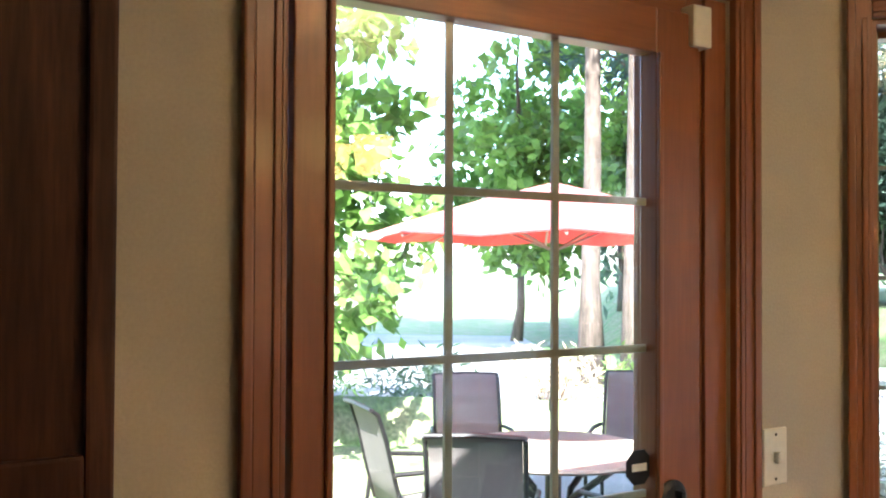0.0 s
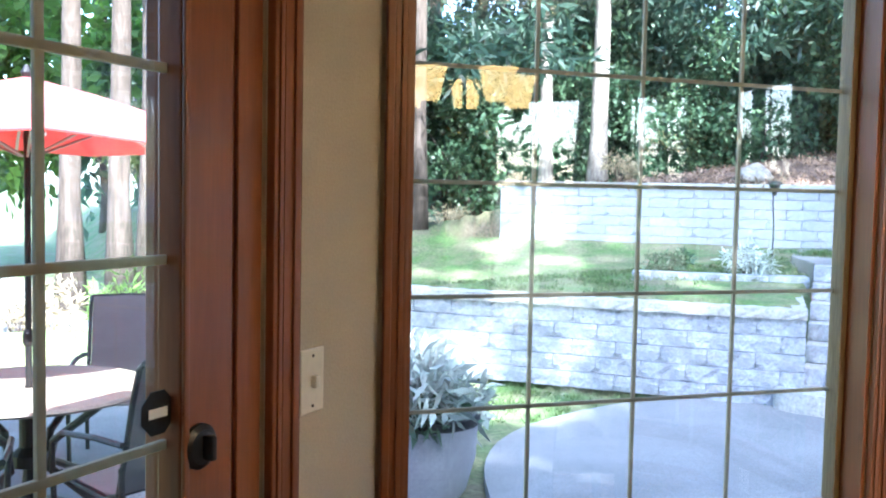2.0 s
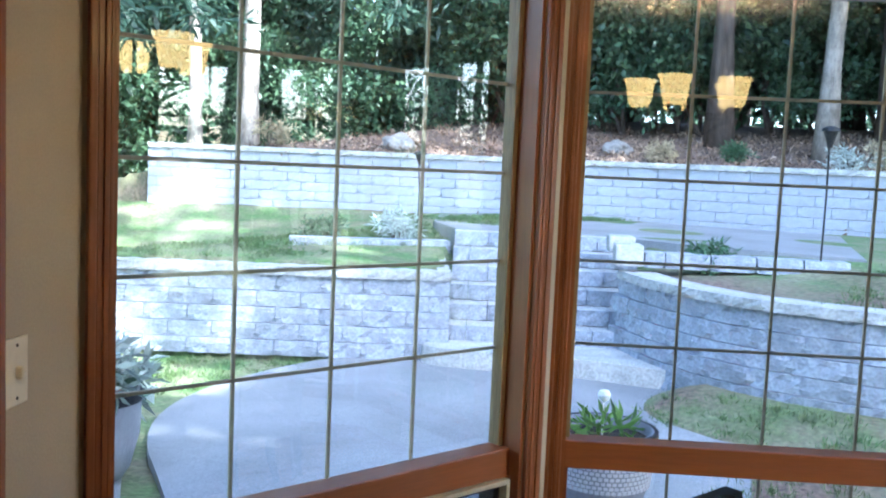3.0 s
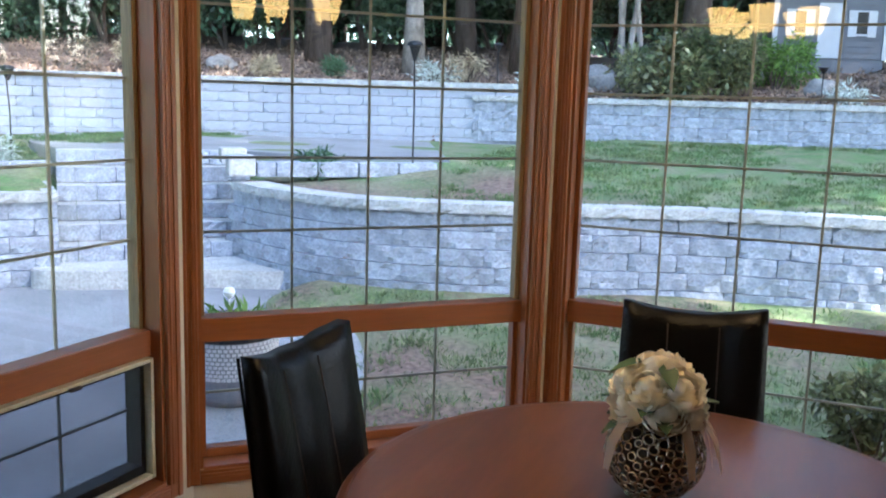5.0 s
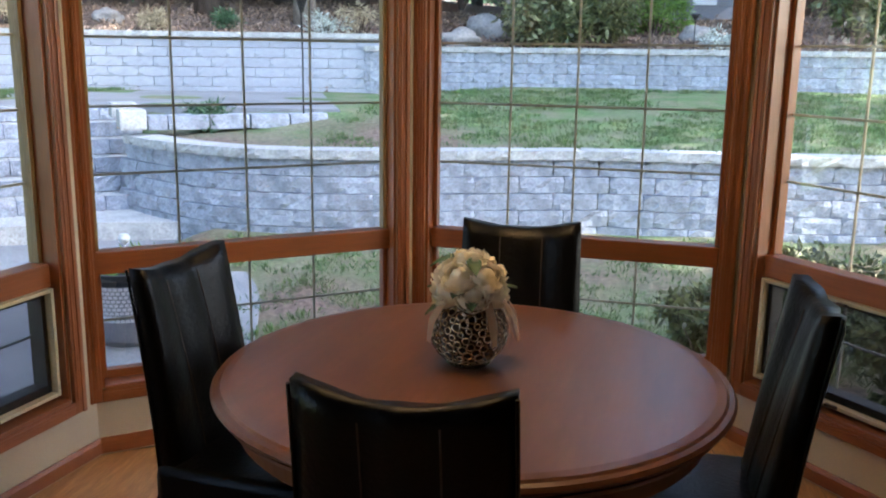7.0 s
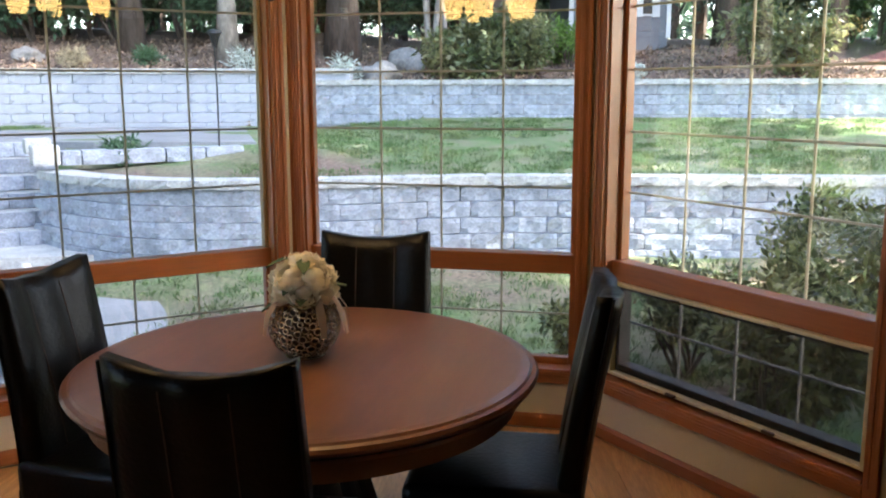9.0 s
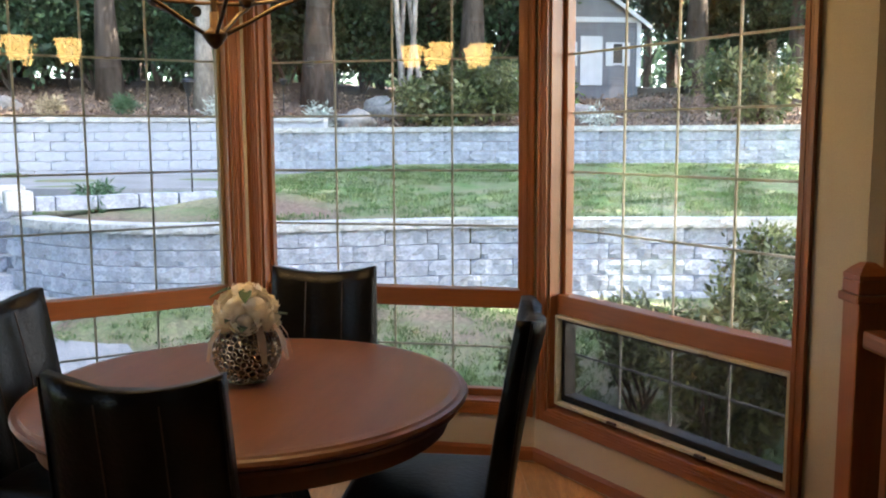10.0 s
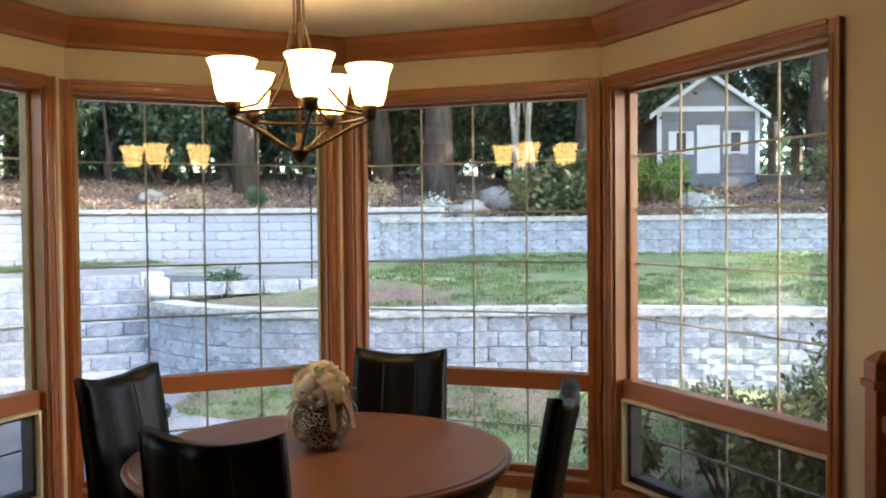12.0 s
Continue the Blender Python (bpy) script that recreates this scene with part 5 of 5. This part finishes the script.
def dining_chair():
    """Tall upholstered chair facing +y, its origin on the floor under the middle of the seat."""
    th = tagged(empty("dining_chair"), "tall black leather parsons chair with stitched panels", "chair", "chairs round the dining table")
    w = 0.198
    bm = bmesh.new()
    nx, nz = 12, 14
    sheets = []
    for side in (0, 1):
        rows = []
        for j in range(nz + 1):
            f = j / nz
            row = []
            for i in range(nx + 1):
                s = -1 + 2 * i / nx
                z = 0.40 + 0.585 * f - (0.030 * (1 - s * s) if f > 0.6 else 0) * ((f - 0.6) / 0.4 if f > 0.6 else 0)
                lean = -0.20 - 0.075 * f ** 1.3 - 0.03 * (1 - s * s) * f
                thick = 0.034 - 0.012 * f
                puff = 0.013 * math.cos(s * math.pi * 1.5) ** 2 * (0.35 + 0.65 * f)
                edge = 0.8 if abs(s) > 0.99 or j in (0, nz) else 1.0
                y = lean + (thick + puff) * edge * (1 if side else -1)
                ww = w * (1.0 - 0.05 * f)
                row.append(bm.verts.new((s * ww, y, z)))
            rows.append(row)
        sheets.append(rows)
        for a, b in zip(rows, rows[1:]):
            for i in range(nx):
                bm.faces.new((a[i], a[i + 1], b[i + 1], b[i]))
    A, B = sheets
    for j in range(nz):
        bm.faces.new((A[j][0], A[j + 1][0], B[j + 1][0], B[j][0]))
        bm.faces.new((A[j][nx], A[j + 1][nx], B[j + 1][nx], B[j][nx]))
    for i in range(nx):
        bm.faces.new((A[0][i], A[0][i + 1], B[0][i + 1], B[0][i]))
        bm.faces.new((A[nz][i], A[nz][i + 1], B[nz][i + 1], B[nz][i]))
    part("backrest", bm, LEATHER, th, smooth=True)
    part("seat", boxed(-0.215, 0.215, -0.235, 0.225, 0.36, 0.485, bevel=0.028), LEATHER, th, smooth=True)
    for s in (-1, 1):
        for side in (-1, 1):
            part("seam", tube([(s * 0.068, -0.20 - 0.075 * f ** 1.3 - 0.0267 * f + side * (0.0348 - 0.012 * f), 0.43 + 0.535 * f) for f in (0.0, 0.25, 0.5, 0.75, 0.93)], 0.0022, 6), THREAD, th, "brown stitched seam")
        part("piping", tube([(s * w * (1 - 0.05 * f), -0.20 - 0.075 * f ** 1.3 - 0.024, 0.42 + 0.56 * f) for f in (0.0, 0.25, 0.5, 0.75, 1.0)], 0.004, 6), LEATHER, th)
        part("leg", tube([(s * 0.19, 0.20, 0.37), (s * 0.19, 0.205, 0.0)], [0.026, 0.019], 4), BLACK, th)
        part("leg", tube([(s * 0.19, -0.21, 0.40), (s * 0.19, -0.23, 0.15), (s * 0.19, -0.27, 0.0)], [0.028, 0.024, 0.018], 4), BLACK, th)
    return th


def chair_pose(cx, cy, facing):
    """Seat pose whose backrest top is centred on (cx, cy), facing that way (degrees from +y, clockwise)."""
    a = radians(facing)
    d = Vector((math.sin(a), math.cos(a)))
    return pose(cx + d.x * 0.29, cy + d.y * 0.29, 0, 0, 0, -facing)


CH = dining_chair()
CH.matrix_basis = chair_pose(0.468, 0.285, 90)
copy_thing(CH, chair_pose(1.305, 1.078, 189))
copy_thing(CH, chair_pose(2.028, 0.222, 268))
copy_thing(CH, chair_pose(1.235, -0.528, 2))


def vase():
    th = tagged(empty("vase", pose(VC[0], VC[1], 0.7585)), "round pierced antique silver vase on the table", "vase")
    bm = bmesh.new()
    g = random.Random(5)
    # open filigree of linked rings and scrolls over a sphere
    n = 250
    for i in range(n):
        zz = 1 - 2 * (i + 0.5) / n
        a = i * 2.39996
        nrm = Vector((math.sqrt(1 - zz * zz) * math.cos(a), math.sqrt(1 - zz * zz) * math.sin(a), zz))
        t = nrm.orthogonal().normalized()
        s = nrm.cross(t)
        r = g.uniform(0.0055, 0.0125)
        turn = 6.28 if i % 3 else 8.5
        pts = []
        for k in range(13):
            q = turn * k / 12 + g.uniform(0, 0.1)
            rr = r * (1 - 0.5 * max(0, q - 6.28) / 2.3)
            pts.append((nrm * 0.096 + t * rr * math.cos(q) + s * rr * math.sin(q) * g.uniform(0.85, 1.15)).normalized() * 0.096)
        tube(pts, 0.0030, 5, bm, 0.7)
    for v in bm.verts:
        v.co.z = max(-0.086, v.co.z * 0.94) + 0.087
    part("pierced_shell", bm, SILVER, th, smooth=True)
    part("liner", lathe([(0.03, 0.004), (0.06, 0.03), (0.072, 0.085), (0.06, 0.14), (0.04, 0.165)], 24), DARKMETAL, th, smooth=True)
    part("foot", lathe([(0.05, 0.0), (0.055, 0.004), (0.045, 0.012)], 24), SILVER, th)
    part("neck", lathe([(0.045, 0.16), (0.05, 0.168), (0.044, 0.178)], 24, cap=False), SILVER, th)


vase()


def rose(bm, centre, r, rnd, facing):
    """Layers of cupped petals round a bud."""
    q = Vector((0, 0, 1)).rotation_difference(Vector(facing)).to_matrix().to_4x4()
    M = Matrix.Translation(centre) @ q
    bmesh.ops.create_icosphere(bm, subdivisions=2, radius=r * 0.5, matrix=M)
    for lay, (n, rr, tilt) in enumerate(((3, 0.28, 0.0), (4, 0.48, 0.15), (5, 0.68, 0.35), (6, 0.86, 0.6), (7, 1.0, 0.85))):
        for i in range(n):
            a = 2 * math.pi * (i + 0.5 * lay) / n + rnd.uniform(-0.12, 0.12)
            grid = []
            wave, top = rnd.uniform(0, 6.28), 0.42 + 0.75 * tilt + rnd.uniform(-0.08, 0.08)
            for v in range(6):
                row = []
                for u in range(7):
                    s, t = -1 + 2 * u / 6, v / 5
                    ang = s * 4.2 / n * math.sqrt(max(0.0, 1 - 0.72 * t ** 5))
                    polar = 2.6 + (top - 2.6) * t + 0.28 * s * s * t ** 3
                    rad = r * rr * (1 + 0.06 * math.sin(3.2 * s + wave) * t * t + 0.05 * t ** 6)
                    row.append(bm.verts.new(M @ Vector((rad * math.sin(polar) * math.cos(a + ang), rad * math.sin(polar) * math.sin(a + ang), r * (rr - 1) * -0.25 + rad * math.cos(polar) * 0.9))))
                grid.append(row)
            for v in range(5):
                for u in range(6):
                    bm.faces.new((grid[v][u], grid[v][u + 1], grid[v + 1][u + 1], grid[v + 1][u]))


def bouquet():
    th = tagged(empty("bouquet", pose(VC[0], VC[1], 0.93)), "cream silk roses with leaves and sheer ribbon in the vase", "flowers")
    th.scale = (0.86, 0.86, 0.84)
    rnd = random.Random(3)
    spots = [(0, 0, 0.105)] + [(0.062 * math.cos(a), 0.062 * math.sin(a), 0.07) for a in (0.3, 1.55, 2.8, 4.05, 5.3)] + [(0.072 * math.cos(a), 0.072 * math.sin(a), 0.025) for a in (0.9, 2.1, 3.4, 4.6, 5.9)]
    for x, y, z in spots:
        bm = bmesh.new()
        rose(bm, (x, y, z), 0.055, rnd, (x * 1.2, y * 1.2, max(0.02, z)))
        part("rose", bm, PETAL, th, smooth=True)
    for i in range(11):
        a = rnd.uniform(0, 6.28)
        d = Vector((math.cos(a), math.sin(a), rnd.uniform(-0.25, 0.3)))
        sd = Vector((-d.y, d.x, 0)).normalized()
        base = d * 0.06 + Vector((0, 0, 0.01)) if i < 9 else Vector((d.x * 0.04, d.y * 0.04, 0.125))
        bm = bmesh.new()
        L, wd = 0.075, 0.022
        ctr = [base + d * L * f + Vector((0, 0, -0.02 * f * f)) for f in (0, 0.3, 0.65, 1)]
        ws = [0.004, wd, wd * 0.8, 0.002]
        rows = [[bm.verts.new(c - sd * k), bm.verts.new(c + Vector((0, 0, -0.006))), bm.verts.new(c + sd * k)] for c, k in zip(ctr, ws)]
        for p, q in zip(rows, rows[1:]):
            bm.faces.new((p[0], p[1], q[1], q[0]))
            bm.faces.new((p[1], p[2], q[2], q[1]))
        part("leaf", bm, GREEN, th, smooth=True)
    for i in range(6):
        a = rnd.uniform(0, 6.28) if i > 3 else (3.9, 4.5, -0.9, 2.4)[i]
        c, s = math.cos(a), math.sin(a)
        drop = rnd.uniform(0.06, 0.14)
        reach = rnd.uniform(0.105, 0.15)
        bm = bmesh.new()
        ctr = [(0.045, 0.01), (0.085, 0.012), (reach - 0.012, -drop * 0.45), (reach, -drop)]
        if i % 3 == 1:
            ctr = [(0.045, 0.01), (0.105, -0.005), (0.135, -0.05), (0.15, -0.12)]
        rows = []
        for j, (r, z) in enumerate(ctr):
            wd = (0.006, 0.013, 0.015, 0.008)[j]
            rows.append([bm.verts.new((r * c + k * wd * -s, r * s + k * wd * c, z + (0.006 if k == 0 else 0))) for k in (-1, 0, 1)])
        for p, q in zip(rows, rows[1:]):
            bm.faces.new((p[0], p[1], q[1], q[0]))
            bm.faces.new((p[1], p[2], q[2], q[1]))
        part("ribbon", bm, RIBBON, th, "sheer beige ribbon", smooth=True)


bouquet()


def chandelier():
    cx, cy = 1.254, 0.348
    th = tagged(empty("chandelier", pose(cx, cy, 0)), "five-light bronze chandelier with lit frosted bell shades", "chandelier")
    part("finial", lathe([(0.006, 1.700), (0.02, 1.714), (0.034, 1.735), (0.036, 1.742), (0.02, 1.75), (0.012, 1.76), (0.012, 1.80)], 20), DARKMETAL, th, smooth=True)
    R = 0.232
    for i in range(5):
        a = radians(-150.3 + 72 * i)
        c, s = math.cos(a), math.sin(a)
        arm = part("arm", tube([(0.02 * c, 0.02 * s, 1.735), (0.09 * c, 0.09 * s, 1.77), (0.17 * c, 0.17 * s, 1.815), (R * c, R * s, 1.838), ((R + 0.02) * c, (R + 0.02) * s, 1.85)], 0.006, 8), DARKMETAL, th, smooth=True)
        part("upper_stay", tube([(R * c, R * s, 1.862), (0.15 * c, 0.15 * s, 1.885), (0.06 * c, 0.06 * s, 1.99), (0.018 * c, 0.018 * s, 2.16)], 0.005, 8), DARKMETAL, th, smooth=True)
        b = radians(-150.3 + 72 * (i + 1))
        part("ring_bar", tube([(R * (c * (1 - f) + math.cos(b) * f) * (1 + 0.12 * math.sin(math.pi * f)), R * (s * (1 - f) + math.sin(b) * f) * (1 + 0.12 * math.sin(math.pi * f)), 1.852) for f in (0, 0.25, 0.5, 0.75, 1)], 0.0055, 8), DARKMETAL, th, smooth=True)
        part("socket_cup", lathe([(0.010, 1.842), (0.021, 1.85), (0.024, 1.866), (0.028, 1.884), (0.025, 1.89)], 16, m=pose(R * c, R * s, 0)), DARKMETAL, arm, smooth=True)
        part("shade", lathe([(0.028, 1.886), (0.045, 1.891), (0.054, 1.916), (0.060, 1.955), (0.066, 1.988), (0.075, 2.009), (0.079, 2.018), (0.075, 2.016), (0.062, 1.985), (0.055, 1.95), (0.047, 1.912), (0.028, 1.898)], 28, m=pose(R * c, R * s, 0), cap=False), SHADE, arm, "glowing frosted glass bell shade", smooth=True)
    part("stem", tube([(0, 0, 1.80), (0, 0, 2.40)], 0.008, 8), DARKMETAL, th)
    for k in (0, 1, 2):
        a = radians(30 + 120 * k)
        part("rod", tube([(0.018 * math.cos(a), 0.018 * math.sin(a), 2.15), (0.018 * math.cos(a), 0.018 * math.sin(a), 2.40)], 0.004, 6), DARKMETAL, th)
    part("canopy", lathe([(0.02, 2.395), (0.055, 2.41), (0.062, 2.439)], 24), DARKMETAL, th)
    for i in range(5):
        a = radians(-150.3 + 72 * i)
        lamp = new("bulb", bpy.data.lights.new("bulb", "POINT"))
        lamp.data.energy, lamp.data.shadow_soft_size, lamp.data.color = 2.1, 0.02, (1.0, 0.76, 0.50)
        lamp.parent = th
        lamp.location = (R * math.cos(a), R * math.sin(a), 1.965)


chandelier()


def newel():
    x, y = 1.37, -1.475
    th = tagged(empty("stair_railing", pose(x, y, 0, 0, 0, 8)), "stained wood railing with a capped newel post", "railing")
    post = part("newel_post", boxed(-0.045, 0.045, -0.045, 0.045, 0.0, 0.985, bevel=0.005), WOOD_V, th)
    bm = boxed(-0.056, 0.056, -0.056, 0.056, 0.9855, 1.01, bevel=0.006)
    box(bm, -0.048, 0.048, -0.048, 0.048, 1.0105, 1.05, bevel=0.006)
    lathe([(0.066, 1.0505), (0.066, 1.065), (0.045, 1.083), (0.02, 1.098), (0.004, 1.10)], 4, bm, pose(0, 0, 0, 0, 0, 45))
    part("post_cap", bm, WOOD_V, post)
    part("handrail", boxed(-3.0, -0.046, -0.033, 0.033, 0.86, 0.915, bevel=0.014), WOOD_H, th)
    part("bottom_rail", boxed(-3.0, -0.046, -0.025, 0.025, 0.07, 0.11, bevel=0.006), WOOD_H, th)
    for i in range(24):
        u = -0.16 - 0.118 * i
        part("baluster", boxed(u - 0.016, u + 0.016, -0.016, 0.016, 0.1105, 0.8595, bevel=0.004), WOOD_V, th)
    part("end_post", boxed(-3.09, -3.001, -0.045, 0.045, 0.0, 0.985, bevel=0.005), WOOD_V, th)


newel()


def wall_plate(name, k, u, v, z, label, kind):
    th = tagged(empty(name, FR[k] @ Matrix.Translation((u, v, z))), label, kind)
    part("plate", boxed(-0.035, 0.035, -0.006, 0.0, -0.058, 0.058, bevel=0.003), PLASTIC, th)
    if kind == "switch":
        part("toggle", boxed(-0.006, 0.006, -0.018, -0.0061, -0.012, 0.010, bevel=0.003), PLASTIC, th)
    else:
        for dz in (-0.022, 0.022):
            soc = part("socket", lathe([(0.016, 0), (0.016, 0.002)], 16, m=pose(0, -0.0062, dz, 90)), PLASTIC, th)
            for du in (-0.006, 0.006):
                part("slot", boxed(du - 0.0012, du + 0.0012, -0.0092, -0.0084, dz - 0.004, dz + 0.005), BLACK, soc)
    for dz in (-0.045, 0.045) if kind == "switch" else (0.0,):
        part("screw", lathe([(0.003, 0), (0.003, 0.0012)], 8, m=pose(0, -0.0062, dz, 90)), DARKMETAL, th)


wall_plate("light_switch", "door", 0.775, -0.005, 1.188, "ivory single light switch beside the garden door", "switch")
wall_plate("wall_outlet", 3, 0.21, IN, 0.145, "ivory wall socket under the bay window", "outlet")


def wall_cabinet():
    th = tagged(empty("wall_cabinet", FR["door"]), "dark stained wooden wall cabinet by the door", "cabinet")
    u1, v0, v1, z0, z1 = -0.592, -0.35, -0.006, 1.10, 2.38
    part("body", boxed(u1 - 0.9, u1, v0, v1, z0, z1, bevel=0.003), DARKWOOD, th)
    for i in range(2):
        b = u1 - 0.001 - 0.45 * i
        door = part("door", boxed(b - 0.44, b, v0 - 0.010, v0 - 0.001, z0 + 0.01, z1 - 0.01, bevel=0.003), DARKWOOD, th)
        part("stile", boxed(b - 0.026, b, v0 - 0.022, v0 - 0.0105, z0 + 0.01, z1 - 0.01, bevel=0.004), DARKWOOD, door)
        part("stile", boxed(b - 0.44, b - 0.414, v0 - 0.022, v0 - 0.0105, z0 + 0.01, z1 - 0.01, bevel=0.004), DARKWOOD, door)
        part("rail", boxed(b - 0.414, b - 0.026, v0 - 0.022, v0 - 0.0105, z0 + 0.01, 1.40, bevel=0.004), DARKWOOD, door)
        part("rail", boxed(b - 0.414, b - 0.026, v0 - 0.022, v0 - 0.0105, 2.30, z1 - 0.01, bevel=0.004), DARKWOOD, door)


wall_cabinet()

# floor planks in the part of the room that is seen
plank_mesh = mesh_of("plank", boxed(-0.60, 0.60, -0.0625, 0.0625, -0.0115, 0.0, bevel=0.0015), PLANK)
rnd = random.Random(2)
D7 = Matrix.Rotation(radians(7), 4, "Z")
inside = [FR[k].inverted() for k in CHAIN]
limit = [OFF[k][0] for k in CHAIN]
count = 0
for j in range(-14, 15):
    for i in range(-2, 4):
        q = Vector((i * 1.204 + (j % 3) * 0.4, j * 0.1265, 0))
        ctr = D7 @ q
        tips = [D7 @ (q + Vector((s * 0.6, t * 0.06, 0))) for s in (-1, 1) for t in (-1, 1)]
        if all((inv @ e).y < lim + 0.10 for e in tips for inv, lim in zip(inside[:5], limit)) and all(e.y > RAIL_Y + 0.0 for e in tips) and ctr.x > -1.6 and count < 280:
            ob = new("plank", plank_mesh)
            ob.parent = FLOOR
            ob.matrix_basis = Matrix.Translation((ctr.x, ctr.y, 0)) @ D7 @ Matrix.Rotation(math.pi * rnd.randint(0, 1), 4, "Z")
            count += 1
